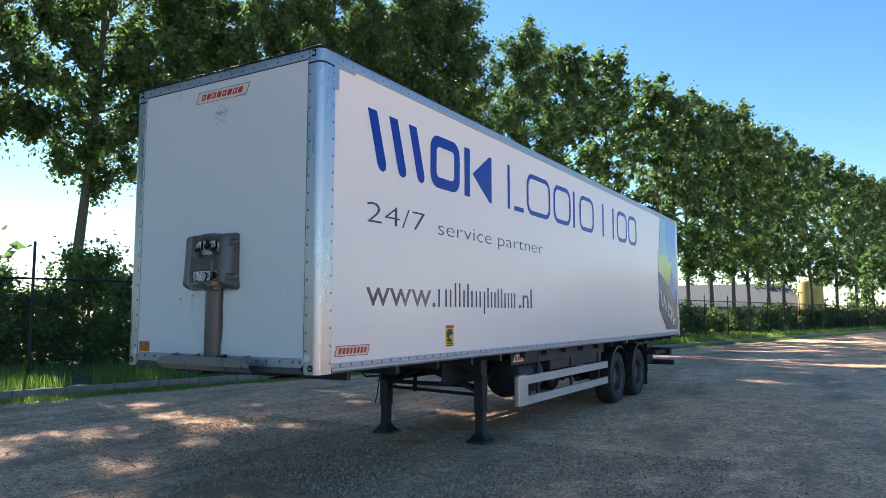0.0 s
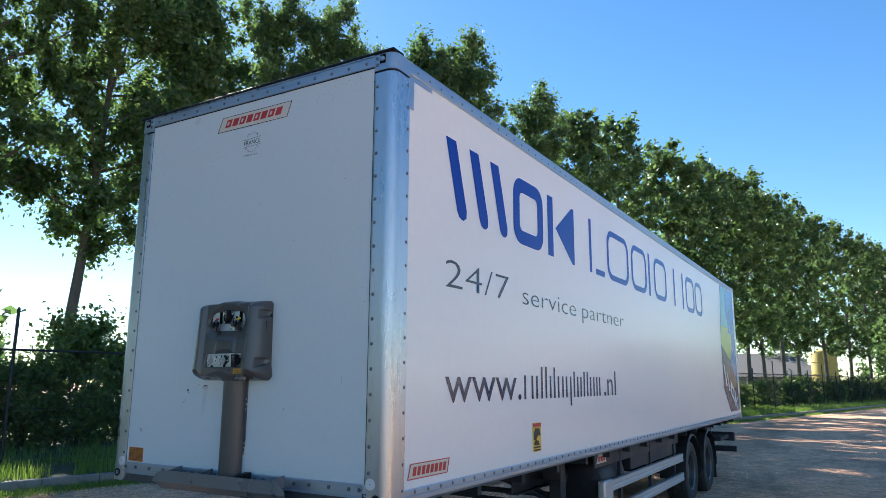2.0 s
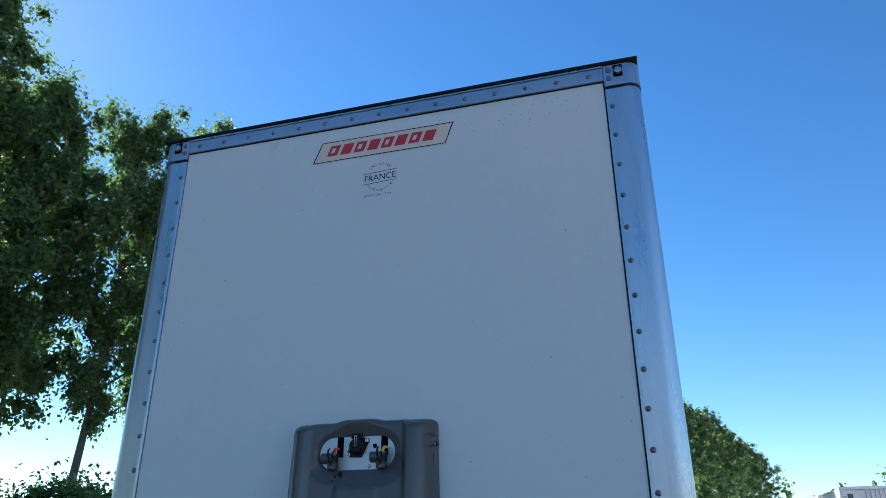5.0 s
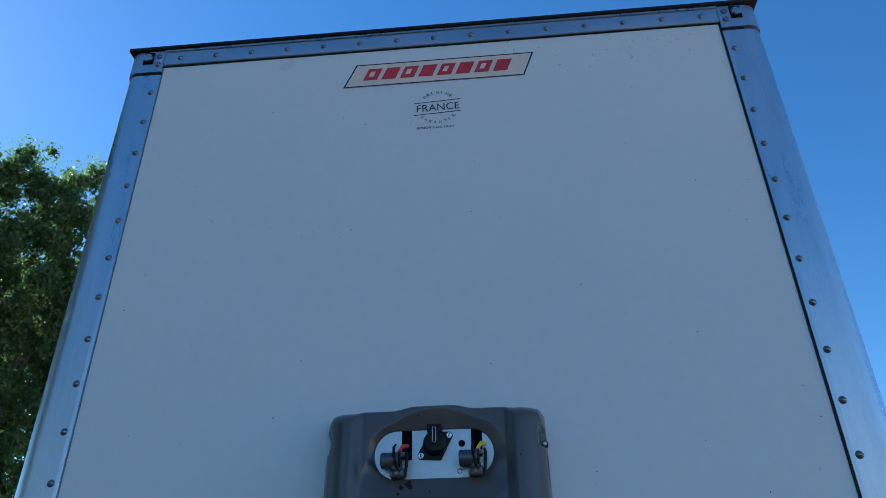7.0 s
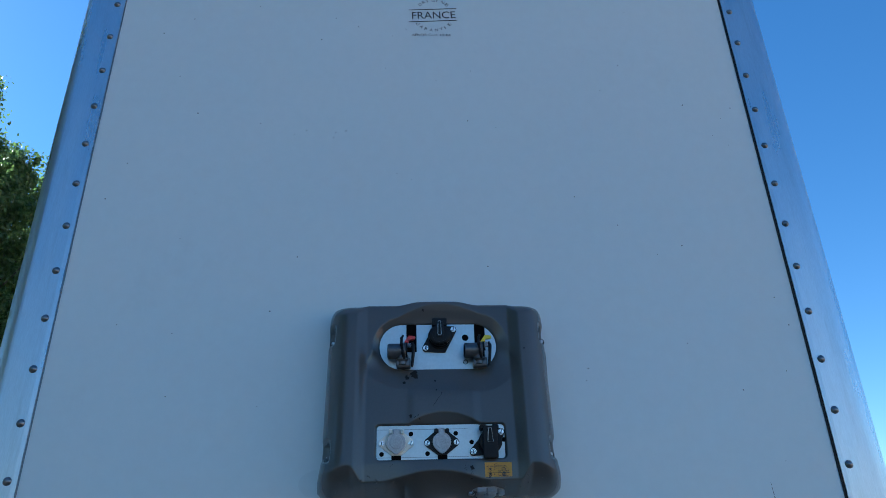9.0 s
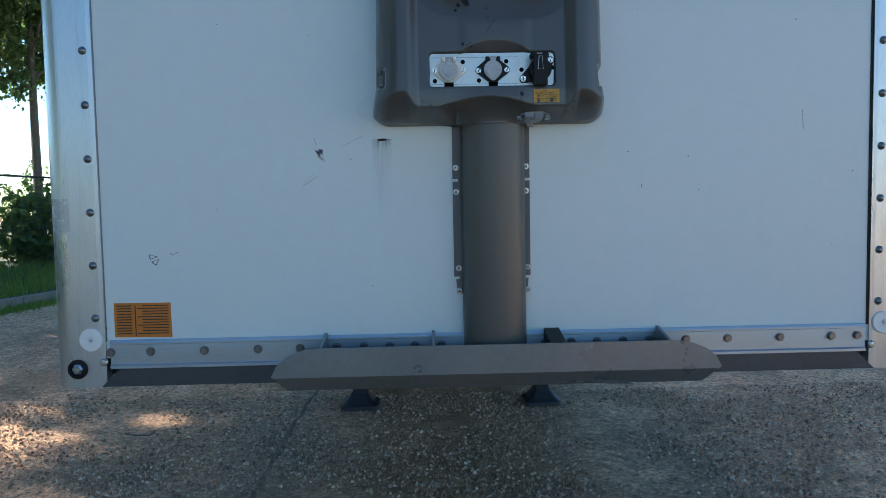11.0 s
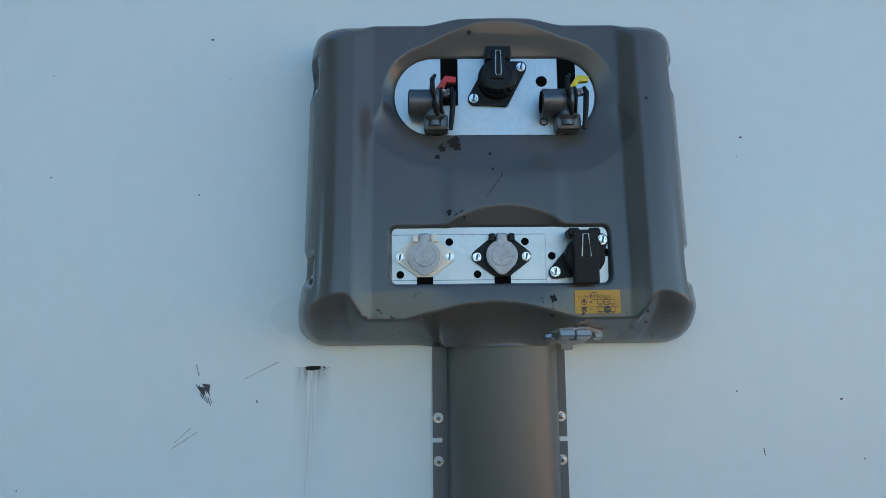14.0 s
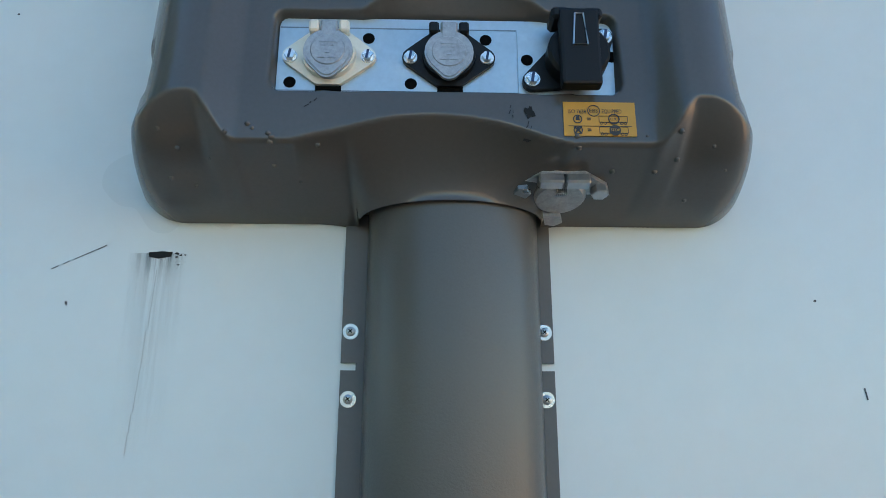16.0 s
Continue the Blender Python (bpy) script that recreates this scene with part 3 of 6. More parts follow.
def poplar(seed, height, clear, spread, leaves, size, lean=0.0):
    """A tree at the origin: tapered trunk, rising limbs, crown of many leaves."""
    rng = random.Random(seed)
    e = thing("poplar_tree", "tall green poplar with a pale trunk behind the fence", "tree", "poplar row")
    trunk, r0 = [], (0.07 + height * 0.0066) * (0.7 if clear > 7 else 1)
    for i in range(9):
        t = i / 8
        trunk.append(Vector((lean * (1 - (1 - t) ** 2) + 0.10 * math.sin(t * 5 + seed), 0.10 * math.sin(t * 4 + seed * 2), t * height * 0.94)))
    bm = bmesh.new()
    tube(bm, trunk, [r0 * 1.25 if i == 0 else r0 * (1 - 0.93 * (i / 8)) + 0.012 for i in range(9)], 9)
    centres, radii = [], []
    limbs = int(height * 1.6)
    for k in range(limbs):
        t = (clear + (height * 0.93 - clear) * (k + rng.random()) / limbs) / height
        at = t * 8 / 0.94
        i = min(7, int(at))
        base = trunk[i].lerp(trunk[min(8, i + 1)], min(1, at - i))
        f = (base.z - clear) / (height - clear)
        env = spread * min(1.0, 0.55 + 1.6 * f) * (1 - 0.78 * max(0, (f - 0.35) / 0.65) ** 1.3) * rng.uniform(0.7, 1.15)
        a = k * 2.4 + rng.uniform(-0.4, 0.4)
        tip = base + Vector((math.cos(a) * env, math.sin(a) * env, env * rng.uniform(0.45, 1.05)))
        mid = base.lerp(tip, 0.5) + Vector((0, 0, -0.08 * env))
        lr = max(0.014, r0 * 0.36 * (1 - f) + 0.012)
        tube(bm, [base, mid, tip], [lr, lr * 0.65, 0.008], 5)
        for q in range(9):
            w = 0.22 + 0.86 * (q + rng.random()) / 9
            c = base.lerp(tip, w) + Vector([rng.uniform(-0.54, 0.54), rng.uniform(-0.54, 0.54), rng.uniform(-0.65, 0.55)])
            centres.append(c)
            radii.append(rng.uniform(0.24, 0.62))
    for q in range(7):
        centres.append(trunk[8] + Vector((rng.uniform(-0.4, 0.4), rng.uniform(-0.4, 0.4), rng.uniform(-0.9, 0.5))))
        radii.append(rng.uniform(0.25, 0.5))
    part("trunk", bm, BARK, e, "", True)
    v, f = leaf_cloud(centres, radii, leaves, size, seed)
    raw("crown", v, f, LEAF, e)
    return e


def plant_row():
    kinds = [poplar(11, 22.0, 6.2, 3.7, 52000, 0.108, 0.7), poplar(12, 20.0, 6.0, 3.3, 48000, 0.110), poplar(13, 22.0, 6.4, 3.3, 48000, 0.110, -0.6)]
    far = [poplar(21, 23.0, 5.2, 3.9, 14000, 0.210), poplar(22, 24.0, 4.8, 4.1, 14000, 0.210)]
    far.append(poplar(23, 21.0, 9.0, 3.6, 13000, 0.185))
    # coarse crown for the added, unseen shade trees
    far.append(poplar(24, 24.0, 4.6, 4.2, 7000, 0.34))
    base_h = (22.0, 20.0, 22.0, 23.0, 24.0, 21.0, 24.0)
    rows = [  # y along the row, metres behind the kerb, height, width, kind, turn
        # y below 0: added out of view, only to shade and reflect in the front yard
        (-37, 15, 25, 1.1, 6, 0), (-30, 14, 25, 1.1, 6, 90), (-23.5, 14, 24, 1.1, 6, 200), (-17, 14, 25, 1.1, 6, 20), (-11, 14, 25, 1.1, 6, 130), (-5, 14, 24.5, 1.1, 6, 60),
        (1.6, 15.0, 25.0, 1.15, 1, 120), (5.2, 18.0, 25.0, 1.0, 2, 220), (9.4, 15.5, 27.0, 1.12, 0, 190), (13.2, 16.8, 24.0, 1.16, 0, 60), (18.2, 17.4, 22.0, 1.12, 1, 60), (21.6, 16.5, 22.4, 0.90, 0, 20),
        (24.0, 15.0, 22.4, 0.85, 2, 140), (26.4, 14.0, 20.8, 0.85, 1, 200),
        (29.2, 13.2, 22.2, 1.0, 1, 250), (32.6, 13.0, 22.8, 1.1, 2, 100), (39.3, 12.8, 21.5, 1.0, 0, 310),
        (45.1, 13.2, 22.7, 1.1, 3, 15), (51.0, 13.0, 23.8, 1.05, 4, 80), (60.0, 13.2, 23.6, 1.1, 3, 200), (65.5, 13.0, 23.6, 1.0, 4, 310), (71.0, 13.0, 24.5, 1.05, 4, 140), (76.5, 12.8, 25.0, 1.1, 3, 260),
        (82.0, 13.2, 24.5, 1.0, 4, 30), (87.3, 13.0, 25.2, 1.05, 3, 100), (93.0, 13.0, 24.8, 1.1, 4, 330), (104.0, 13.0, 25.4, 1.15, 3, 50), (116.5, 13.0, 26.0, 1.15, 4, 210), (128.4, 13.0, 26.0, 1.2, 3, 170),
        (140.0, 13.0, 26.3, 1.2, 4, 10), (153.0, 13.0, 28.0, 1.3, 3, 280), (166.0, 13.0, 28.5, 1.3, 4, 120), (181.0, 13.0, 28.0, 1.4, 3, 40), (197.0, 13.0, 28.5, 1.4, 4, 220), (222.0, 13.0, 29.3, 1.6, 3, 80), (250.0, 13.0, 29.6, 1.7, 4, 150),
        (22.5, 22.0, 18.5, 1.0, 5, 220), (29.3, 20.0, 20.5, 1.0, 5, 300), (34.3, 20.0, 21.0, 1.0, 5, 30), (40.7, 20.0, 19.8, 1.1, 5, 100)]
    used = set()
    for y, off, h, w, k, turn in rows:
        ob = (kinds + far)[k]
        m = Matrix.Translation((row_x(y, off), y, 0.18)) @ Matrix.Rotation(radians(turn), 4, 'Z') @ Matrix.Diagonal((w, w, h / base_h[k], 1))
        if k not in used:
            used.add(k)
            ob.matrix_basis = m
        else:
            c = copy_thing(ob, Matrix())
            c.matrix_basis = m


plant_row()


def bush(seed, w, h, leaves, size):
    rng = random.Random(seed)
    e = thing("hedge_bush", "dense leafy green hedge bush behind the fence", "bush", "hedge")
    bm = bmesh.new()
    centres, radii = [], []
    for k in range(9):
        a = rng.uniform(0, 6.28)
        tip = Vector((math.cos(a) * w * rng.uniform(0.2, 0.8), math.sin(a) * w * rng.uniform(0.2, 0.8), h * rng.uniform(0.5, 0.9)))
        tube(bm, [(0.1 * math.cos(a), 0.1 * math.sin(a), 0), tip * 0.5, tip], [0.035, 0.022, 0.008], 5)
    for k in range(70):
        a, f = rng.uniform(0, 6.28), rng.random()
        rr = w * math.sqrt(rng.random()) * (1 - 0.5 * f * f)
        centres.append((rr * math.cos(a), rr * math.sin(a), 0.15 + h * f * 0.95))
        radii.append(rng.uniform(0.2, 0.5))
    part("branching_stem", bm, BARK, e)
    v, f = leaf_cloud(centres, radii, leaves, size, seed)
    raw("leaves", v, f, HEDGE, e)
    return e


def plant_hedge():
    near = [bush(31, 1.25, 3.1, 9000, 0.075), bush(32, 1.1, 2.6, 8000, 0.07)]
    farb = bush(33, 1.4, 2.2, 2400, 0.145)
    used = set()
    rng = random.Random(9)
    y = -10.0
    while y < 130:
        k = 2 if y > 18 else rng.randrange(2)
        ob = (near + [farb])[k]
        s = rng.uniform(0.85, 1.15)
        hz = s * (1.05 if 7.0 < y < 15 else 0.76 if y < 7.0 else 0.98) * (0.85 if y > 40 else 1)
        m = Matrix.Translation((row_x(y, (6.6 if y < 17 else 4.8) + rng.uniform(-0.5, 1.2)), y, 0.18)) @ Matrix.Rotation(rng.uniform(0, 6), 4, 'Z') @ Matrix.Diagonal((s, s, hz, 1))
        if k not in used:
            used.add(k)
            ob.matrix_basis = m
        else:
            c = copy_thing(ob, Matrix())
            c.matrix_basis = m
        y += rng.uniform(1.1, 1.9) * (1.0 if y < 18 else 1.7)


plant_hedge()

# ---- the box trailer ----
W, REAR, BOT, TOP = 1.275, 13.95, 1.21, 4.12
PAN_B, PAN_T, SEAM = 1.345, 4.035, 1.14
POST = W + 0.024        # outer face of the corner posts
trailer = thing("box_semi_trailer", "long white box semi-trailer with blue lettering, parked on its landing legs", "trailer")


def shell():
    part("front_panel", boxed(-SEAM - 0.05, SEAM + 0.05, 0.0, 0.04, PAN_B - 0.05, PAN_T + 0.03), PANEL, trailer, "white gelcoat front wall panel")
    for s in (1, -1):
        a, b = sorted((s * W, s * (W - 0.04)))
        part("side_panel", boxed(a, b, 0.2, REAR - 0.05, PAN_B - 0.05, TOP - 0.06), SIDE, trailer, "glossy white side wall panel")
    part("floor", boxed(-1.2, 1.2, 0.05, REAR - 0.05, 1.235, 1.30), CHASSIS, trailer)
    bm = bmesh.new()
    prof = [(x, 0, TOP + 0.012 + 0.03 * (1 - (x / 1.25) ** 2)) for x in [-1.25 + 0.25 * i for i in range(11)]]
    sheet(bm, prof, [Matrix.Translation((0, y, 0)) for y in (0.02, REAR - 0.02)])
    part("roof", bm, SIDE, trailer, "thin pale roof skin")
    # rear frame and doors
    bm = boxed(-W, W, REAR - 0.05, REAR, BOT, TOP)
    part("rear_doors", bm, SIDE, trailer)
    for s in (1, -1):
        a, b = sorted((s * (W + 0.006), s * (W - 0.10)))
        part("rear_post", boxed(a, b, REAR - 0.10, REAR + 0.05, BOT - 0.03, TOP + 0.02, 0.006), ALU, trailer)


shell()


def corner_post(s):
    """Rounded aluminium corner profile with its two lips."""
    r = 0.062
    prof = [(SEAM, -0.006), (SEAM + 0.012, -0.008), (POST - r, -0.008)]
    for i in range(1, 12):
        a = radians(-90 + 90 * i / 12)
        prof.append((POST - r + r * math.cos(a), -0.008 + r + r * math.sin(a)))
    prof += [(POST, r), (POST - 0.004, 0.185), (W + 0.003, 0.193)]
    bm = bmesh.new()
    inner = [(SEAM, 0.03)] + [(min(x, W - 0.03), max(y, 0.03)) for x, y in prof[1:-1]] + [(W - 0.03, 0.193)]
    out = prof + inner[::-1]
    lo = [bm.verts.new((s * x, y, BOT)) for x, y in out]
    hi = [bm.verts.new((s * x, y, 3.985)) for x, y in out]
    n = len(out)
    for i in range(n):
        j = (i + 1) % n
        bm.faces.new((lo[i], lo[j], hi[j], hi[i]))
    bm.faces.new(lo)
    bm.faces.new(hi)
    post = part("corner_post", bm, ALU, trailer, "rounded aluminium corner post with a riveted edge")
    # dark seal line beside the panel
    part("seal_line", boxed(*sorted((s * SEAM, s * (SEAM - (0.007 if s > 0 else 0.003)))), -0.003, 0.02, PAN_B, PAN_T), GASKET if s > 0 else STEEL, post)
    # cap at the top
    bm = bmesh.new()
    lo = [bm.verts.new((s * (x + (0.004 if x > W - r else 0)), y - (0.004 if y < 0.02 else 0), 4.0)) for x, y in out]
    hi = [bm.verts.new((s * (x + (0.004 if x > W - r else 0)), y - (0.004 if y < 0.02 else 0), TOP - 0.005)) for x, y in out]
    for i in range(n):
        j = (i + 1) % n
        bm.faces.new((lo[i], lo[j], hi[j], hi[i]))
    bm.faces.new(lo)
    bm.faces.new(hi)
    cap = part("corner_cap", bm, ALU_RAIL, trailer, "dull metal corner cap with a dark lashing hole")
    part("cap_seam", boxed(*sorted((s * SEAM, s * (W - 0.05))), -0.006, 0.02, 3.985, 4.0), GASKET, cap)
    bm = bmesh.new()
    prism(bm, [(s * 1.185, 4.045), (s * 1.228, 4.045), (s * 1.228, 4.108), (s * 1.185, 4.108)], on_front(-0.0125), 0.003)
    part("lashing_hole", bm, HOLE, cap)
    bm = bmesh.new()
    lathe(bm, [(0.02, 0), (0.018, 0.010), (0.0, 0.013)], on_front(-0.015) @ Matrix.Translation((s * 1.207, 4.076, 0)), 16)
    part("cap_bolt", bm, BOLT, cap, "", True)
    for z in (4.04, 4.085):
        bm = bmesh.new()
        lathe(bm, [(0.013, 0), (0.011, 0.006), (0.0, 0.009)], on_front(-0.012) @ Matrix.Translation((s * 1.163, z, 0)), 12)
        part("cap_rivet", bm, RIVET, cap, "", True)
    return post


def rivet_mesh(name, r, h, material, parent, m):
    bm = bmesh.new()
    lathe(bm, [(r * 1.25, 0), (r * 1.25, h * 0.15), (r * 0.95, h * 0.5), (r * 0.6, h * 0.85), (0, h)], Matrix(), 12)
    o = part(name, bm, material, parent, "", True)
    o.matrix_basis = m
    return o


posts = {s: corner_post(s) for s in (1, -1)}
for s, p in posts.items():
    first = None
    for i in range(17):
        m = on_front(-0.008) @ Matrix.Translation((s * 1.165, 3.888 - 0.1545 * i, 0))
        first = twin(first, m, p) if first else rivet_mesh("rivet", 0.0095, 0.009, RIVET, p, m)
    for i in range(18):
        m = Matrix.Scale(s, 4, (1, 0, 0)) @ on_side(POST - 0.004) @ Matrix.Translation((0.163, 3.93 - 0.1545 * i, 0))
        twin(first, m, p)


def front_rails():
    # top rail with its rivets and black roof seal
    bm = boxed(-SEAM, SEAM, -0.010, 0.03, PAN_T, TOP - 0.012, 0.003, 1)
    rail = part("front_top_rail", bm, ALU_RAIL, trailer, "riveted aluminium rail along the front top edge")
    part("rail_shadow_line", boxed(-SEAM, SEAM, -0.004, 0.02, PAN_T - 0.006, PAN_T), GASKET, rail)
    part("bright_lip", boxed(-SEAM, SEAM, -0.016, 0.01, TOP - 0.012, TOP - 0.004), ALU, rail)
    first = None
    for i in range(15):
        m = on_front(-0.010) @ Matrix.Translation((-1.07 + 0.1529 * i, 4.07, 0))
        first = twin(first, m, rail) if first else rivet_mesh("rivet", 0.0095, 0.009, RIVET, rail, m)
    bm = boxed(-POST, POST + 0.002, -0.024, 0.10, TOP - 0.003, TOP + 0.016, 0.004, 1)
    part("roof_seal", bm, GASKET, trailer, "black rubber strip along the roof edge")
    # bottom rail
    prof = [(0.02, PAN_B + 0.004), (-0.010, PAN_B + 0.004), (-0.013, PAN_B - 0.002), (-0.013, PAN_B - 0.008), (-0.010, PAN_B - 0.010), (-0.010, 1.278), (-0.015, 1.274), (-0.015, 1.266), (0.02, 1.264)]
    bm = bmesh.new()
    sheet(bm, [(0, y, z) for y, z in prof], [Matrix.Translation((x, 0, 0)) for x in (-1.125, 1.125)])
    low = part("front_bottom_rail", bm, ALU_RAIL, trailer, "bolted aluminium rail along the front bottom edge")
    first = None
    for x in (-1.124, -1.008, -0.851, -0.694, -0.570, -0.463, -0.382, -0.306, -0.231, -0.152, 0.157, 0.235, 0.312, 0.390, 0.469, 0.580, 0.706, 0.865, 1.021, 1.10):
        m = on_front(-0.010) @ Matrix.Translation((x, 1.314, 0))
        if first is None:
            bm = bmesh.new()
            lathe(bm, [(0.0135, 0), (0.0135, 0.0025), (0.0105, 0.0025), (0.0105, 0.008), (0.0095, 0.0095), (0, 0.0095)], Matrix(), 12)
            first = part("rail_bolt", bm, RIVET, low)
            first.matrix_basis = m
        else:
            twin(first, m, low)
    bm = bmesh.new()
    prism(bm, [(-1.155, 1.212), (1.155, 1.212), (1.10, 1.264), (-1.10, 1.264)], on_front(0.0), 0.010)
    part("front_skirt", bm, SKIRT, trailer, "grey steel strip under the front rail")
    for s in (1, -1):
        bm = bmesh.new()
        c = on_front(-0.008) @ Matrix.Translation((s * 1.18, 1.352, 0))
        lathe(bm, [(0.034, 0), (0.034, 0.004), (0.031, 0.006), (0.010, 0.006), (0.008, 0.004), (0, 0.004)], c, 28)
        part("cover_disc", bm, WHITEV, posts[s], "round white cover disc")
        bm = bmesh.new()
        lathe(bm, [(0.005, 0), (0.004, 0.009), (0, 0.010)], c, 10)
        part("disc_rivet", bm, BOLT, posts[s])
        c = on_front(-0.008) @ Matrix.Translation((s * 1.222, 1.266, 0))
        bm = bmesh.new()
        lathe(bm, [(0.029, 0), (0.029, 0.005), (0.022, 0.006), (0.020, 0.001), (0, 0.001)], c, 24)
        part("bolt_recess", bm, GASKET, posts[s])
        bm = bmesh.new()
        lathe(bm, [(0.017, 0), (0.016, 0.006), (0.011, 0.010), (0, 0.010)], c, 6)
        part("corner_bolt", bm, BOLT, posts[s])
        bm = bmesh.new()
        lathe(bm, [(0.012, 0), (0.012, 0.003), (0.008, 0.008), (0, 0.009)], on_front(-0.008) @ Matrix.Translation((s * 1.145, 1.285, 0)), 14)
        part("small_bolt", bm, BOLT, posts[s])


front_rails()


def side_rails():
    for s in (1, -1):
        mir = Matrix.Scale(s, 4, (1, 0, 0))
        prof = [(W - 0.02, 0, PAN_B - 0.045), (W + 0.008, 0, PAN_B - 0.045), (W + 0.012, 0, PAN_B - 0.055), (W + 0.012, 0, 1.262), (W + 0.020, 0, 1.256), (W + 0.020, 0, BOT + 0.02), (W + 0.008, 0, BOT), (W - 0.06, 0, BOT)]
        bm = bmesh.new()
        sheet(bm, prof, [mir @ Matrix.Translation((0, y, 0)) for y in (0.195, REAR - 0.1)])
        low = part("side_bottom_rail", bm, ALU_RAIL, trailer, "long aluminium side rail with bolts")
        prof = [(W - 0.02, 0, TOP - 0.085), (W + 0.006, 0, TOP - 0.085), (W + 0.010, 0, TOP - 0.078), (W + 0.010, 0, TOP - 0.01), (W + 0.004, 0, TOP + 0.012), (W - 0.06, 0, TOP + 0.02)]
        bm = bmesh.new()
        sheet(bm, prof, [mir @ Matrix.Translation((0, y, 0)) for y in (0.195, REAR - 0.1)])
        up = part("side_top_rail", bm, ALU_RAIL, trailer, "long riveted aluminium roof rail")
        first = second = None
        if s > 0:
            for i in range(86):
                m = mir @ on_side(W + 0.012) @ Matrix.Translation((0.32 + 0.158 * i, 1.279, 0))
                second = twin(second, m, low) if second else rivet_mesh("rail_bolt", 0.011, 0.008, RIVET, low, m)
                m = mir @ on_side(W + 0.010) @ Matrix.Translation((0.30 + 0.158 * i, TOP - 0.045, 0))
                first = twin(first, m, up) if first else rivet_mesh("rail_rivet", 0.0085, 0.006, RIVET, up, m)


side_rails()

# ---- markings on the trailer ----
SX = W + 0.002          # just proud of the side wall


def flat(name, pts, m, material, parent, label="", depth=0.0015):
    bm = bmesh.new()
    prism(bm, pts, m, depth)
    return part(name, bm, material, parent, label)


def rect(u0, u1, v0, v1):
    return [(u0, v0), (u1, v0), (u1, v1), (u0, v1)]


def ring(name, u0, u1, v0, v1, r, t, m, material, parent):
    bm = bmesh.new()
    cu, cv, w, h = (u0 + u1) / 2, (v0 + v1) / 2, u1 - u0, v1 - v0
    band(bm, rounded(cu, cv, w, h, r), rounded(cu, cv, w - 2 * t, h - 2 * t, max(0.004, r - t)), m, 0.0015)
    return part(name, bm, material, parent)


def side_lettering():
    M = on_side(SX)
    # slanted bars, a ring and a wedge, then thin bars and rings
    def slant(u, w):
        return [(u, 3.75), (u + w, 3.75), (u + w + 0.165, 3.24), (u + w + 0.16, 3.18), (u + w + 0.12, 3.155), (u + 0.24, 3.155), (u + 0.20, 3.17), (u + 0.17, 3.21)]
    big = flat("large_mark", slant(0.70, 0.15), M, BLUEV, trailer, "large dark blue company marking drawn as plain bars and rings")
    flat("blue_bar", slant(1.06, 0.15), M, BLUEV, big)
    flat("blue_bar", slant(1.42, 0.15), M, BLUEV, big)
    bm = bmesh.new()
    band(bm, rounded(2.19, 3.457, 0.66, 0.60, 0.16, 6), rounded(2.19, 3.457, 0.40, 0.35, 0.06, 6), M, 0.0015)
    part("blue_ring", bm, BLUEV, big)
    flat("blue_bar", rect(2.64, 2.775, 3.16, 3.757), M, BLUEV, big)
    flat("blue_wedge", [(2.84, 3.46), (3.30, 3.757), (3.36, 3.757), (3.36, 3.16), (3.30, 3.16)], M, BLUEV, big)
    flat("blue_bar", rect(3.84, 3.91, 3.16, 3.765), M, BLUEV, big)
    flat("blue_bar", rect(4.05, 4.36, 3.16, 3.225), M, BLUEV, big)
    for u0, u1, t in ((4.47, 5.36, 0.068), (5.49, 6.24, 0.070), (6.66, 7.40, 0.070), (8.78, 9.46, 0.075), (9.55, 10.17, 0.075)):
        ring("blue_ring", u0, u1, 3.163, 3.77, 0.19, t, M, BLUEV, big)
    for u in (6.35, 7.88, 8.50):
        flat("blue_bar", rect(u, u + 0.085, 3.165, 3.77), M, BLUEV, big)
    # the readable lines
    line = lettering("slogan", "24/7", M @ Matrix.Translation((0.70, 2.625, 0)), 0.205, 1.05, GREYV, trailer, thin=0.014)
    tagged(line, "thin dark grey lettering on the white side")
    lettering("slogan_word", "service", M @ Matrix.Translation((2.02, 2.625, 0)), 0.165, 1.33, GREYV, line, thin=0.014)
    lettering("slogan_word", "partner", M @ Matrix.Translation((3.54, 2.625, 0)), 0.165, 1.50, GREYV, line, thin=0.014)
    web = lettering("web_line", "www.", M @ Matrix.Translation((0.70, 1.815, 0)), 0.275, 1.27, NAVYV, trailer)
    tagged(web, "dark navy web line with plain blocks for the name")
    # the name as plain upright bars: width, and how far the first and second bar reach down and up
    u = 2.03
    for w, low, one, two in ((0.19, 0.0, 0.20, 0.20), (0.15, 0.0, 0.20, 0.28), (0.14, 0.0, 0.28, 0.20), (0.0, 0.0, 0.28, 0.0), (0.15, 0.0, 0.20, 0.20), (0.15, -0.08, 0.20, 0.20), (0.0, 0.0, 0.25, 0.0), (0.13, 0.0, 0.20, 0.20), (0.0, 0.0, 0.25, 0.0), (0.0, 0.0, 0.25, 0.0), (0.14, 0.0, 0.20, 0.20), (0.13, 0.0, 0.20, 0.20)):
        flat("name_bar", rect(u, u + 0.036, 1.815, 1.815 + one), M, NAVYV, web)
        if w:
            flat("name_bar", rect(u + w - 0.036, u + w, 1.815 + low, 1.815 + two), M, NAVYV, web)
        u += max(w, 0.036) + 0.063
    lettering("web_end", ".nl", M @ Matrix.Translation((4.17, 1.815, 0)), 0.275, 0.44, NAVYV, web)
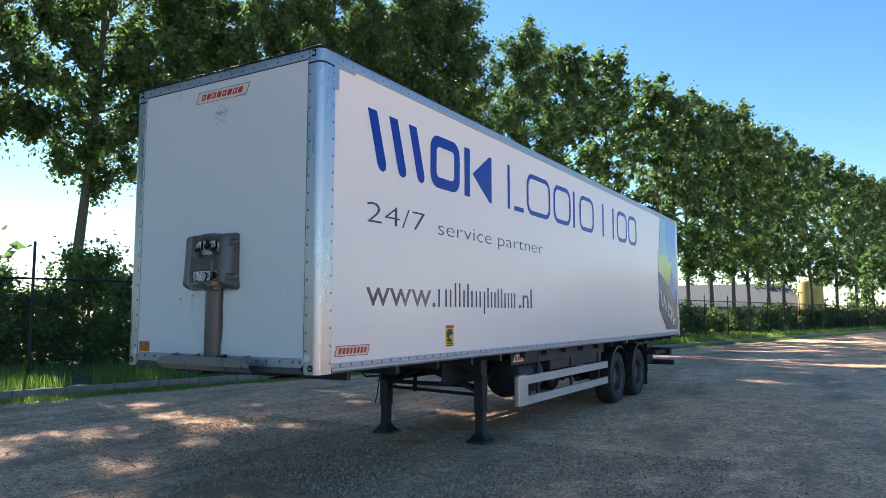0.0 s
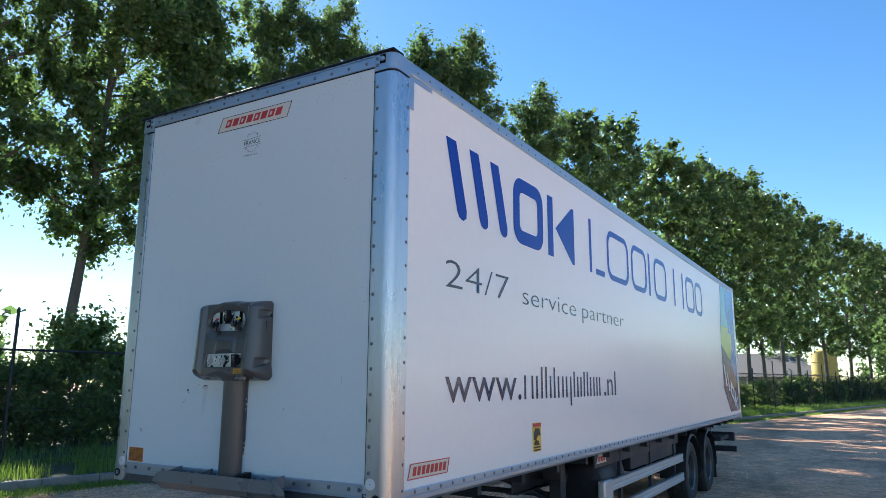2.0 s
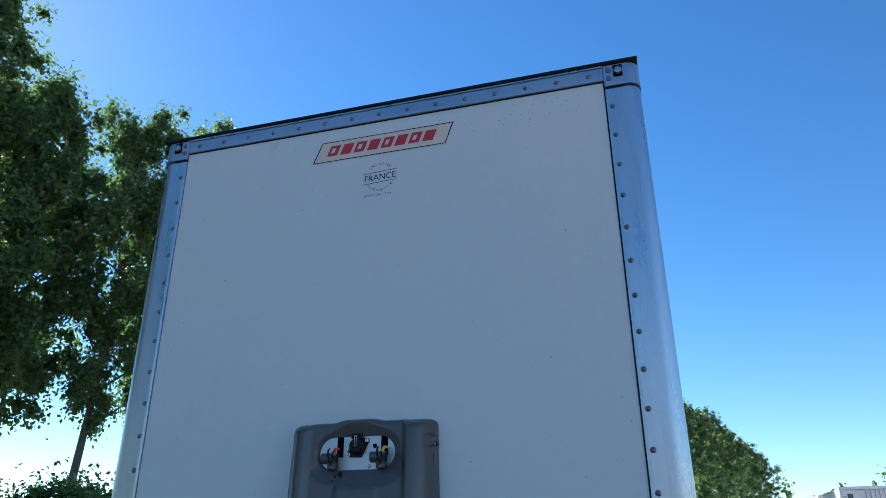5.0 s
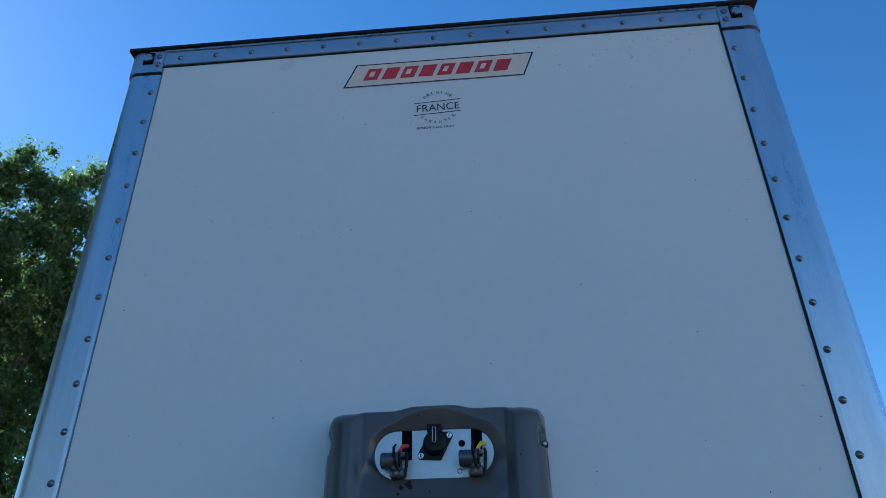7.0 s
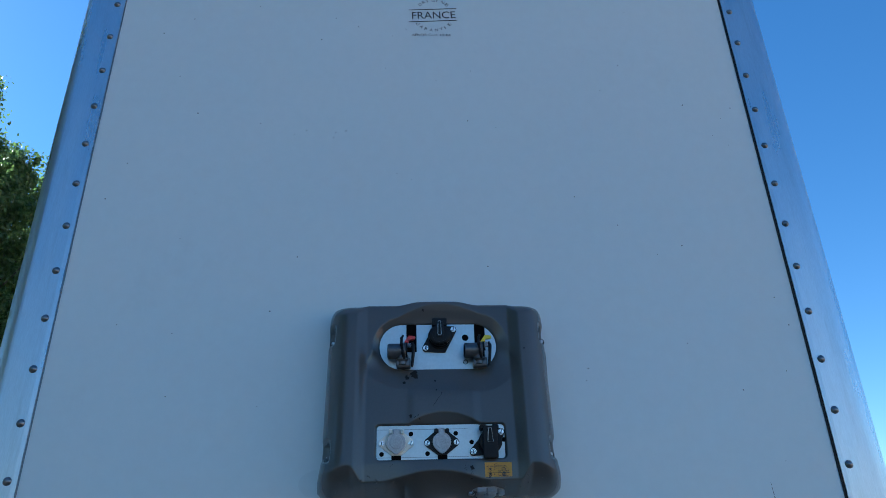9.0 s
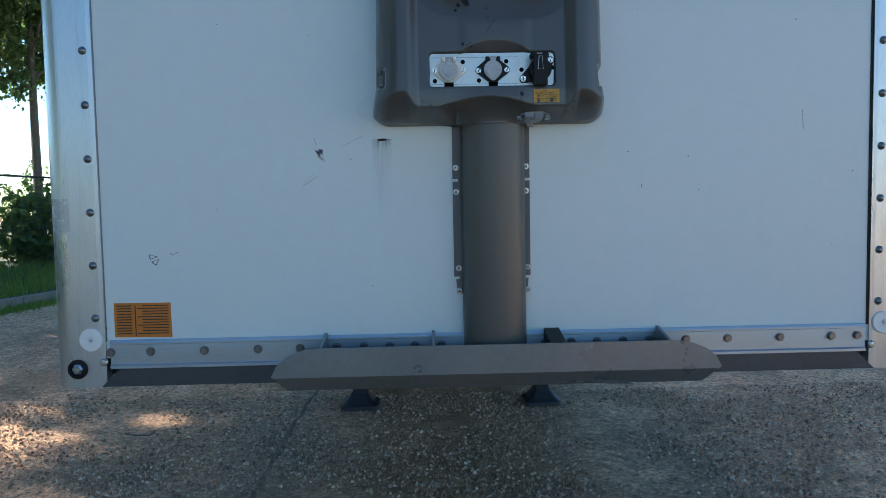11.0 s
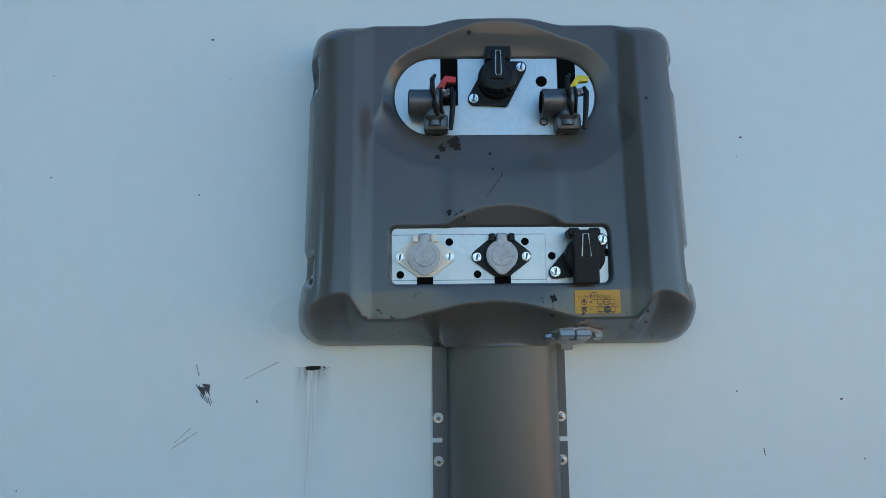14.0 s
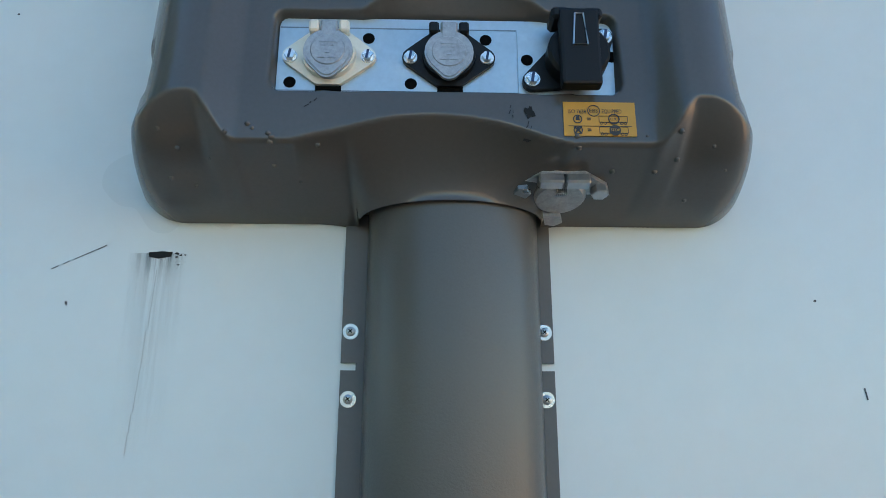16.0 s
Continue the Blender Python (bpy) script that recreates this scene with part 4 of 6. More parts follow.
    # badge near the back
    shield = flat("badge", [(12.25, 4.02), (14.00 - 0.12, 4.02), (13.80, 3.80), (13.80, 1.36), (12.62, 1.36), (11.95, 1.85), (11.95, 2.72)], M, SKYV, trailer, "blue, green and slate company badge drawn as plain shapes")
    M2 = on_side(SX + 0.002)
    flat("slate_field", [(11.96, 2.70), (13.0, 2.38), (13.78, 1.95), (13.78, 1.37), (12.63, 1.37), (11.96, 1.86)], M2, SLATE, shield)
    flat("lime_field", [(11.97, 2.74), (12.02, 3.15), (12.95, 3.15), (12.90, 3.05), (13.28, 3.0), (13.05, 2.40)], M2, LIMEV, shield)
    flat("teal_field", [(12.03, 3.15), (12.26, 4.0), (12.75, 4.0), (12.72, 3.5), (12.95, 3.15)], M2, TEALV, shield)
    M3 = on_side(SX + 0.004)
    for a, b in ((12.05, 12.33), (12.36, 12.66)):
        flat("pale_bar", [(a, 2.36 - (a - 12) * 0.42), (a + 0.10, 2.33 - (a - 12) * 0.42), (b + 0.03, 1.92 - (a - 12) * 0.36), (b - 0.10, 1.93 - (a - 12) * 0.36)], M3, WHITEV, shield)
    bm = bmesh.new()
    band(bm, [(12.80, 2.03), (13.15, 1.86), (13.15, 1.55), (12.80, 1.72)], [(12.90, 1.90), (13.06, 1.82), (13.06, 1.66), (12.90, 1.75)], M3, 0.0015)
    part("pale_ring", bm, WHITEV, shield)
    flat("pale_bar", [(13.24, 1.83), (13.34, 1.78), (13.34, 1.44), (13.24, 1.49)], M3, WHITEV, shield)
    flat("pale_bar", [(13.36, 1.58), (13.58, 1.68), (13.58, 1.60), (13.44, 1.53), (13.58, 1.37), (13.48, 1.40)], M3, WHITEV, shield)
    # small stickers low on the side
    s = flat("maker_sticker", [(0.24, 1.352), (0.735, 1.352), (0.765, 1.450), (0.275, 1.450)], M, CREAM, trailer, "cream maker sticker with a red edge and plain red bars")
    bm = bmesh.new()
    band(bm, [(0.24, 1.352), (0.735, 1.352), (0.765, 1.450), (0.275, 1.450)], [(0.252, 1.358), (0.728, 1.358), (0.752, 1.444), (0.282, 1.444)], M2, 0.001)
    part("sticker_edge", bm, REDV, s)
    for i in range(8):
        a = 0.300 + 0.053 * i
        flat("red_bar", [(a, 1.374), (a + 0.036, 1.374), (a + 0.050, 1.428), (a + 0.014, 1.428)], M2, REDV, s)
    y = flat("warning_sticker", rect(2.19, 2.37, 1.368, 1.61), M, SIGNY, trailer, "yellow warning sticker with a red head and dark symbol")
    flat("sticker_head", rect(2.194, 2.366, 1.575, 1.606), M2, REDV, y)
    flat("dark_symbol", [(2.205, 1.52), (2.24, 1.565), (2.33, 1.56), (2.355, 1.50), (2.30, 1.50), (2.25, 1.46), (2.21, 1.47)], M2, INK, y)
    flat("dark_symbol", [(2.205, 1.435), (2.25, 1.47), (2.31, 1.455), (2.33, 1.42), (2.24, 1.42)], M2, INK, y)
    for v in (1.397, 1.374):
        flat("text_bar", rect(2.21, 2.35, v, v + 0.014), M2, INK, y)
    p = flat("corner_patch", [(0.196, 3.79), (0.262, 3.79), (0.262, 4.00), (0.50, 4.00), (0.50, 4.034), (0.196, 4.034)], M, ALU_RAIL, trailer, "bare metal strip in the upper corner of the side wall")


side_lettering()


def front_markings():
    M, M2 = on_front(-0.0005), on_front(-0.0025)
    pts = [(-0.364, 3.838), (0.355, 3.838), (0.398, 3.955), (-0.315, 3.955)]
    s = flat("maker_plate", pts, M, CREAM, trailer, "slanted cream maker plate with a thin edge and plain red bars")
    bm = bmesh.new()
    band(bm, pts, [(-0.356, 3.842), (0.351, 3.842), (0.390, 3.951), (-0.311, 3.951)], M2, 0.001)
    part("plate_edge", bm, GREYV, s)
    for i in range(8):
        a = -0.285 + 0.074 * i
        flat("red_bar", [(a, 3.870), (a + 0.056, 3.870), (a + 0.078, 3.928), (a + 0.022, 3.928)], M2, REDV, s)
        if i % 2 == 0:
            flat("pale_slot", [(a + 0.022, 3.886), (a + 0.040, 3.886), (a + 0.050, 3.912), (a + 0.032, 3.912)], on_front(-0.004), CREAM, s)
    # round origin stamp
    cu, cv = 0.013, 3.712
    stamp = lettering("origin_stamp", "FRANCE", M @ Matrix.Translation((-0.068, 3.687, 0)) @ Matrix.Rotation(radians(2), 4, 'Z'), 0.034, 0.165, INK, trailer)
    tagged(stamp, "round dark printed origin stamp on the white panel")
    for dv in (-0.012, 0.047):
        flat("stamp_rule", [(-0.080, 3.687 + dv - 0.004), (0.100, 3.687 + dv + 0.006), (0.100, 3.687 + dv + 0.008), (-0.080, 3.687 + dv - 0.002)], M, INK, stamp)
    for word, base, sg in (("ORIGINE", 90, -1), ("GARANTIE", -90, 1)):
        for i, ch in enumerate(word):
            a = radians(base + sg * (i - (len(word) - 1) / 2) * 15)
            r = 0.066 if sg < 0 else 0.082
            t = Matrix.Translation((cu + r * math.cos(a), cv - 0.004 + r * math.sin(a), 0)) @ Matrix.Rotation(a - radians(90) if sg < 0 else a + radians(90), 4, 'Z')
            lettering("stamp_letter", ch, M @ t @ Matrix.Translation((-0.006, 0, 0)), 0.013, 0.012 if ch != "I" else 0.003, INK, stamp)
    lettering("stamp_small_line", "AFNOR Cert. 10104", M @ Matrix.Translation((-0.070, 3.603, 0)), 0.0115, 0.145, INK, stamp)
    # orange data sticker
    o = flat("data_sticker", [(-1.113, 1.357), (-0.946, 1.354), (-0.948, 1.457), (-1.113, 1.458)], M, ORANGE, trailer, "worn orange data sticker with rows of tiny dark print")
    for i in range(11):
        v = 1.366 + 0.0082 * i
        flat("text_bar", rect(-1.105, -1.062, v, v + 0.003), M2, INK, o)
        flat("text_bar", rect(-1.030 if i % 3 else -1.045, -0.955, v, v + 0.0026), M2, INK, o)
    flat("text_bar", rect(-1.052, -1.050, 1.36, 1.45), M2, INK, o)
    bm = bmesh.new()
    rr = 0.0632
    rows = [[bm.verts.new((-(POST - 0.062 + rr * math.sin(radians(a))), -0.008 + 0.062 - rr * math.cos(radians(a)), z)) for z in (1.670, 1.766)] for a in (-10, 2, 14, 26, 38, 50)]
    for q, r in zip(rows, rows[1:]):
        bm.faces.new((q[0], q[1], r[1], r[0]))
    part("clear_tape", bm, TAPE, posts[-1], "strip of clear tape on the rounded post")


front_markings()


def scuffs():
    """Small dents, scratches and runs on the front panel."""
    M = on_front(-0.0004)
    rng = random.Random(17)
    holder = flat("black_scrape", [(-0.327, 1.9245), (-0.312, 1.9260), (-0.301, 1.9250), (-0.302, 1.9200), (-0.316, 1.9175), (-0.326, 1.9195)], M, GREASE, trailer, "short black scrape on the panel", 0.0008)
    flat("run_stain", rect(-0.352, -0.278, 1.695, 1.924), on_front(-0.0002), RUNS, holder, "grey dirt washed down the panel", 0.0001)
    for q in range(9):
        z = 1.905 - 0.022 * q
        u = -0.3165 - 0.0011 * q + rng.uniform(-0.0008, 0.0008)
        flat("run_line", [(u, z), (u + 0.0009, z), (u + 0.0004, z - 0.020), (u - 0.0005, z - 0.020)], on_front(-0.0005), STREAK, holder, "", 0.0002)
    for x, z, r in ((-0.2955, 1.9235, 0.0022), (-0.2915, 1.9215, 0.0016), (-0.2965, 1.9195, 0.0015), (-0.2870, 1.9220, 0.0012), (-0.2935, 1.9105, 0.0014)):
        flat("fleck", [(x + r * math.cos(k) * rng.uniform(0.6, 1.6), z + r * 0.6 * math.sin(k) * rng.uniform(0.6, 1.3)) for k in range(6)], M, GREASE, holder, "", 0.0004)
    def stroke(x0, z0, x1, z1, w, gaps):
        n = max(1, int(math.hypot(x1 - x0, z1 - z0) / 0.012))
        for i in range(n):
            if rng.random() < gaps:
                continue
            a, b = i / n, (i + rng.uniform(0.5, 1.0)) / n
            p, q = Vector((x0 + (x1 - x0) * a, z0 + (z1 - z0) * a)), Vector((x0 + (x1 - x0) * b, z0 + (z1 - z0) * b))
            d = (q - p).normalized()
            k = Vector((-d.y, d.x)) * w * rng.uniform(0.5, 1)
            flat("scratch", [tuple(p - k), tuple(q - k * 0.5), tuple(q + k), tuple(p + k * 0.6)], M, SCUFF, holder, "", 0.0004)
    stroke(-0.43, 1.905, -0.362, 1.938, 0.0008, 0.45)
    stroke(-0.60, 1.758, -0.485, 1.832, 0.0008, 0.5)
    stroke(0.45, 1.78, 0.452, 1.76, 0.0012, 0.0)
    stroke(0.93, 1.99, 0.934, 1.93, 0.0012, 0.0)
    for i in range(5):
        stroke(-0.512 + 0.005 * i, 1.897 - 0.002 * i, -0.498 + 0.004 * i, 1.868 - 0.003 * i, 0.0010, 0.15)
    stroke(-0.513, 1.930, -0.507, 1.908, 0.0009, 0.2)
    stroke(-0.545, 1.80, -0.518, 1.825, 0.0007, 0.3)
    for x, z in ((-0.497, 1.89), (-0.505, 1.885)):
        flat("dent_mark", [(x - 0.006, z + 0.008), (x + 0.009, z + 0.006), (x + 0.007, z - 0.010)], M, SCUFF, holder, "", 0.0004)
    for tri in ([(-1.005, 1.600), (-0.978, 1.592), (-1.002, 1.584)], [(-0.945, 1.602), (-0.918, 1.604), (-0.935, 1.596)], [(-1.0, 1.578), (-0.975, 1.586), (-0.985, 1.566)]):
        bm = bmesh.new()
        c = (sum(p[0] for p in tri) / 3, sum(p[1] for p in tri) / 3)
        band(bm, tri, [(c[0] + (p[0] - c[0]) * 0.7, c[1] + (p[1] - c[1]) * 0.7) for p in tri], M, 0.0004)
        part("dent_mark", bm, SCUFF, holder)
    for i in range(130):
        x, z = rng.uniform(-1.1, 1.1), 1.4 + 2.6 * rng.random() ** 0.8
        if rng.random() < 0.35:
            x, z = rng.gauss(0.72, 0.2), rng.gauss(3.93, 0.05)
        if abs(x) > 1.12 or z > 4.02 or (abs(x) < 0.4 and 1.5 < z < 2.55):
            continue
        r = rng.uniform(0.0010, 0.0028)
        flat("fleck", [(x + r * math.cos(k * 1.05) * rng.uniform(0.5, 1.3), z + r * math.sin(k * 1.05) * rng.uniform(0.5, 1.3)) for k in range(6)], M, SCUFF, holder, "", 0.0004)


scuffs()

# ---- connector cover on the front wall ----
def step(a, b, x):
    t = min(1.0, max(0.0, (x - a) / (b - a)))
    return t * t * (3 - 2 * t)


ZB, ZT = 1.959, 2.499


def cover_depth(x, z, hw, zb, zt):
    """How far the moulded cover stands out from the wall."""
    ax = abs(x)
    if z < 2.27:
        d = 0.141 - 0.065 * max(0.0, z - 2.04)
    else:
        d = 0.126 - 0.010 * (z - 2.27) / 0.23
    side_d = 0.168 - 0.029 * (z - 1.96) / 0.54
    k = min(1.0, max(0.0, (ax - 0.199) / 0.030))
    k = 0.5 * k + 0.5 * k * k * (3 - 2 * k)
    d = d * (1 - k) + side_d * k                                       # side pillars
    d += 0.007 * (1 - step(0.076, 0.106, abs(x - 0.010))) * step(2.10, 2.15, z) * (1 - step(2.215, 2.265, z))
    # hollow round the upper plate, with a hood over its middle
    hood = max(0.0, 1 - (x / 0.118) ** 2) ** 1.3
    d += 0.008 * hood * step(2.435, 2.470, z)
    sd = math.hypot(max(0.0, abs(x + 0.001) - 0.101), z - 2.365) - 0.0645
    reach = 0.026 + 0.008 * min(1.0, max(-1.0, x / 0.15)) + 0.034 * hood * step(2.375, 2.43, z) + 0.040 * (1 - step(2.290, 2.360, z))
    if sd < reach:
        w = 1 - max(0.0, sd) / reach
        d = d * (1 - w) + 0.1065 * w
        d -= 0.02 * (1 - min(1.0, max(0.0, (sd + 0.004) / 0.006)))
    # opening of the lower plate and the arched hollow above it
    qx, qz = abs(x) - 0.1615, abs(z - 2.096) - 0.035
    sd = math.hypot(max(0.0, qx), max(0.0, qz)) + min(0.0, max(qx, qz)) - 0.012
    high = 0.031 * max(0.0, 1 - ((x - 0.010) / 0.095) ** 2)
    if high > 0.001 and 2.13 < z < 2.143 + high:
        d -= 0.017 * min(1.0, high / 0.012) * (1 - max(0.0, z - 2.143) / high)
    d -= 0.022 * (1 - min(1.0, max(0.0, (sd + 0.0045) / 0.0045)))
    # swelling over the duct at the foot
    d += 0.004 * (1 - step(0.045, 0.120, ax)) * (1 - step(2.01, 2.06, z))
    # hollows round the fixing bolts
    for zc in (2.412, 2.086):
        if ax > 0.25:
            e = z - zc - 0.25 * (ax - 0.30)
            d *= 1 - 0.66 * (1 - step(0.014, 0.027 if e > 0 else 0.042, abs(e))) * step(0.288, 0.302, ax)
    # rounded rim
    side = min(1.0, max(0.0, hw - ax) / 0.082)
    top = min(1.0, max(0.0, zt - z) / (0.022 + 0.030 * k))
    foot = min(1.0, max(0.0, z - zb) / (0.037 + 0.030 * max(0.0, 1 - ((x + 0.012) / 0.135) ** 2) ** 1.2 + 0.040 * step(0.205, 0.240, ax) * (1 - 0.6 * step(0.246, 0.325, ax))))
    f = math.sqrt(max(0, 1 - (1 - side) ** 2.2)) * math.sqrt(max(0, 1 - (1 - top) ** 2.2))
    d *= f
    # the underside runs from the wall, and round the duct, up to the front edge
    q = abs(x - 0.008)
    need = 0.008 + 0.085 * (1 - (q / 0.101) ** 2) ** 0.45 if q < 0.101 else 0.0
    ff = (0.75 - 0.45 * k) * foot + (0.25 + 0.45 * k) * math.sqrt(max(0, 1 - (1 - foot) ** 1.8))
    return max(0.0, need * (1 - ff) ** 1.7 + d * ff)


def cover_shell():
    nx, nz = 260, 220
    verts, faces = [], []
    for j in range(nz + 1):
        v = j / nz
        for i in range(nx + 1):
            u = -1 + 2 * i / nx
            z0 = ZB + (ZT + 0.01 - ZB) * v
            hw = 0.3265 - 0.009 * v
            hw += 0.009 * math.exp(-((z0 - 1.977) / 0.055) ** 2)
            x = u * hw
            ax = abs(x)
            zt = ZT + 0.001 * step(0.20, 0.235, ax) * (1 - step(0.275, 0.31, ax) * 0.9) + 0.010 * (1 - step(0.05, 0.12, ax)) + 0.002
            zt -= 0.03 * max(0, (ax - 0.294) / 0.03) ** 2
            zb = ZB - 0.004 * (1 - step(0.09, 0.14, ax)) + 0.026 * max(0, (ax - 0.282) / 0.052) ** 2.5
            z = zb + (zt - zb) * v
            verts.append((x - 0.003, -cover_depth(x, z, hw, zb, zt) - 0.001, z))
    n = nx + 1
    for j in range(nz):
        for i in range(nx):
            faces.append((j * n + i, j * n + i + 1, (j + 1) * n + i + 1, (j + 1) * n + i))
    return raw("connector_cover", verts, faces, COVER, trailer, "dark grey moulded plastic cover with connector openings", True)


cover = cover_shell()
UP_Y, LO_Y = -0.103, -0.122


def UP(px, py):
    return ((px - 818) * 0.0008, 2.4145 - (py - 211) * 0.00087)


def LO(px, py):
    return ((px - 826) * 0.000716, 2.0942 - (py - 608) * 0.000694)


def disc(name, c, y, r, h, material, parent, n=20, label="", smooth=False):
    bm = bmesh.new()
    lathe(bm, [(r, 0), (r, h * 0.8), (r * 0.92, h), (0, h)], on_front(y) @ Matrix.Translation((c[0], c[1], 0)), n)
    return part(name, bm, material, parent, label, smooth)


def screw(c, y, parent, r=0.0085):
    """Zinc hexagon head on a washer, with a slot coloured as a bluish reflection."""
    h = disc("screw", c, y, r, 0.006, ZINC, parent, 6)
    bm = bmesh.new()
    lathe(bm, [(r * 1.2, 0), (r * 1.2, 0.0015), (0, 0.0015)], on_front(y) @ Matrix.Translation((c[0], c[1], 0)), 16)
    part("screw_washer", bm, ZINC, parent)
    a = radians(80)
    t = on_front(y - 0.0062) @ Matrix.Translation((c[0], c[1], 0)) @ Matrix.Rotation(a, 4, 'Z')
    # slate blue on the slot stands in for reflected sky
    flat("slot_reflection", rect(-r * 0.85, r * 0.85, -r * 0.22, r * 0.22), t, SLATE, parent, "", 0.0004)


def hull(circles, n=14):
    """Outline of a band stretched round circles (x, z, radius)."""
    pts = sorted({(round(x + r * math.cos(2 * math.pi * i / n), 6), round(z + r * math.sin(2 * math.pi * i / n), 6)) for x, z, r in circles for i in range(n)})
    rim = []
    for run in (pts, pts[::-1]):
        side = []
        for p in run:
            while len(side) > 1 and (side[-1][0] - side[-2][0]) * (p[1] - side[-2][1]) <= (side[-1][1] - side[-2][1]) * (p[0] - side[-2][0]):
                side.pop()
            side.append(p)
        rim += side[:-1]
    return rim


def connector_plates():
    up = flat("upper_plate", rounded(-0.001, 2.3650, 0.336, 0.134, 0.0665, 10), on_front(UP_Y), PLATE, cover, "galvanised plate carrying two air couplings and a socket", 0.002)
    for a, b, c, d in ((702, 738, 190, 285), (945, 983, 190, 282)):
        (x0, z1), (x1, z0) = UP(a, c), UP(b, d)
        flat("slot", rect(x0, x1, z0, z1), on_front(UP_Y - 0.002), HOLE, up, "", 0.0006)
    disc("hole", UP(912, 238), UP_Y - 0.002, 0.0095, 0.0006, HOLE, up)
    # black round socket with a spring lid
    c = UP(820, 238)
    bm = bmesh.new()
    prism(bm, hull([(*UP(771, 274), 0.0105), (*UP(868, 212), 0.0105), (*UP(835, 282), 0.006), (*UP(805, 206), 0.006)]), on_front(UP_Y - 0.002), 0.006)
    sock = part("round_socket", bm, BLACK, cover, "black plastic round socket with a closed lid")
    bm = bmesh.new()
    lathe(bm, [(0.033, 0), (0.033, 0.011), (0.0305, 0.014), (0.0305, 0.021), (0.027, 0.024), (0.021, 0.0245), (0.0205, 0.0235), (0, 0.024)], on_front(UP_Y - 0.008) @ Matrix.Translation((*c, 0)), 28)
    part("socket_lid", bm, BLACK, sock, "", True)
    (x0, z1), (x1, z0) = UP(793, 180), UP(846, 206)
    part("hinge", boxed(x0, x1, UP_Y - 0.031, UP_Y - 0.008, z0, z1, 0.003, 2), BLACK, sock)
    (xa, za), (xb, zb) = UP(813, 192), UP(825, 240)
    part("clip_housing", boxed(xa - 0.006, xb + 0.006, UP_Y - 0.0345, UP_Y - 0.028, zb - 0.006, za + 0.002, 0.003, 2), BLACK, sock)
    bm = bmesh.new()
    tube(bm, [(xa + 0.001, UP_Y - 0.0355, za), (xa, UP_Y - 0.0355, zb + 0.004), (xa + 0.002, UP_Y - 0.0355, zb), (xb - 0.002, UP_Y - 0.0355, zb), (xb, UP_Y - 0.0355, zb + 0.004), (xb - 0.001, UP_Y - 0.0355, za), (xa + 0.001, UP_Y - 0.0355, za)], 0.0010, 6)
    part("wire_clip", bm, BOLT, sock)
    for i in range(4):
        x, z = UP(797 + 14 * i, 267 + 3 * (1 - abs(i - 1.5) / 1.5))
        flat("lid_rib", rect(x - 0.004, x + 0.004, z - 0.003, z + 0.003), on_front(UP_Y - 0.0312), HOLE, sock, "", 0.001)
    for q in ((869, 212), (770, 274)):
        screw(UP(*q), UP_Y - 0.008, sock, 0.0063)
    # air couplings
    for name, x0, tone, lab in (("red", 630, REDP, "cast air coupling with a red lever"), ("yellow", 897, YELP, "cast air coupling with a yellow lever")):
        def Q(dx, y):
            return UP(x0 + dx + 7, y + 8)
        y0 = UP_Y - 0.004
        z = Q(0, 284)[1]
        bm = bmesh.new()
        xl, xr = Q(0, 0)[0], Q(54, 0)[0]
        axis = Matrix.Translation((xl, y0 - 0.027, z)) @ Matrix.Rotation(radians(90), 4, 'Y')
        lathe(bm, [(0.0185, 0), (0.0215, 0.0015), (0.0220, 0.004), (0.0215, 0.010), (0.0215, xr - xl), (0.0245, xr - xl + 0.001), (0.0245, xr - xl + 0.006), (0.016, xr - xl + 0.009), (0, xr - xl + 0.009)], axis, 28)
        cp = part("air_coupling", bm, COUPLING, cover, lab, True)
        bm = bmesh.new()
        lathe(bm, [(0.0180, -0.0006), (0, -0.0006)], axis, 20)
        part("coupling_mouth", bm, HOLE, cp)
        part("bracket", boxed(Q(30, 0)[0], Q(80, 0)[0], y0 - 0.030, y0 + 0.002, Q(0, 336)[1], Q(0, 306)[1], 0.006, 2), COUPLING, cp)
        bm = bmesh.new()
        lathe(bm, [(0.014, 0), (0.017, 0.006), (0.017, 0.016), (0.011, 0.022), (0.011, 0.030), (0, 0.030)], Matrix.Translation((Q(52, 0)[0], y0 - 0.026, Q(0, 306)[1] + 0.010)) @ Matrix.Rotation(radians(180), 4, 'X'), 14)
        part("outlet_elbow", bm, COUPLING, cp, "", True)
        bm = bmesh.new()
        lathe(bm, [(0.024, 0), (0.0255, 0.002), (0.0255, 0.004), (0, 0.004)], Matrix.Translation((Q(63, 0)[0], y0 - 0.027, z)) @ Matrix.Rotation(radians(90), 4, 'Y'), 24)
        part("sealing_ring", bm, BLACK, cp)
        # hooked claw beside the ring and the rod behind the spring
        bm = bmesh.new()
        tube(bm, [(Q(54, 0)[0], y0 - 0.050, Q(0, 240)[1]), (Q(48, 0)[0], y0 - 0.054, Q(0, 250)[1]), (Q(48, 0)[0], y0 - 0.056, Q(0, 272)[1]), (Q(52, 0)[0], y0 - 0.052, Q(0, 296)[1]), (Q(58, 0)[0], y0 - 0.040, Q(0, 312)[1])], [0.0025, 0.0042, 0.0048, 0.0045, 0.004], 8)
        part("claw", bm, BLACK, cp, "", True)
        bm = bmesh.new()
        tube(bm, [(Q(86, 0)[0], y0 - 0.034, Q(0, 258)[1]), (Q(90, 0)[0], y0 - 0.036, Q(0, 268)[1]), (Q(88, 0)[0], y0 - 0.036, Q(0, 300)[1]), (Q(84, 0)[0], y0 - 0.034, Q(0, 338)[1])], [0.003, 0.0048, 0.0045, 0.0036], 8)
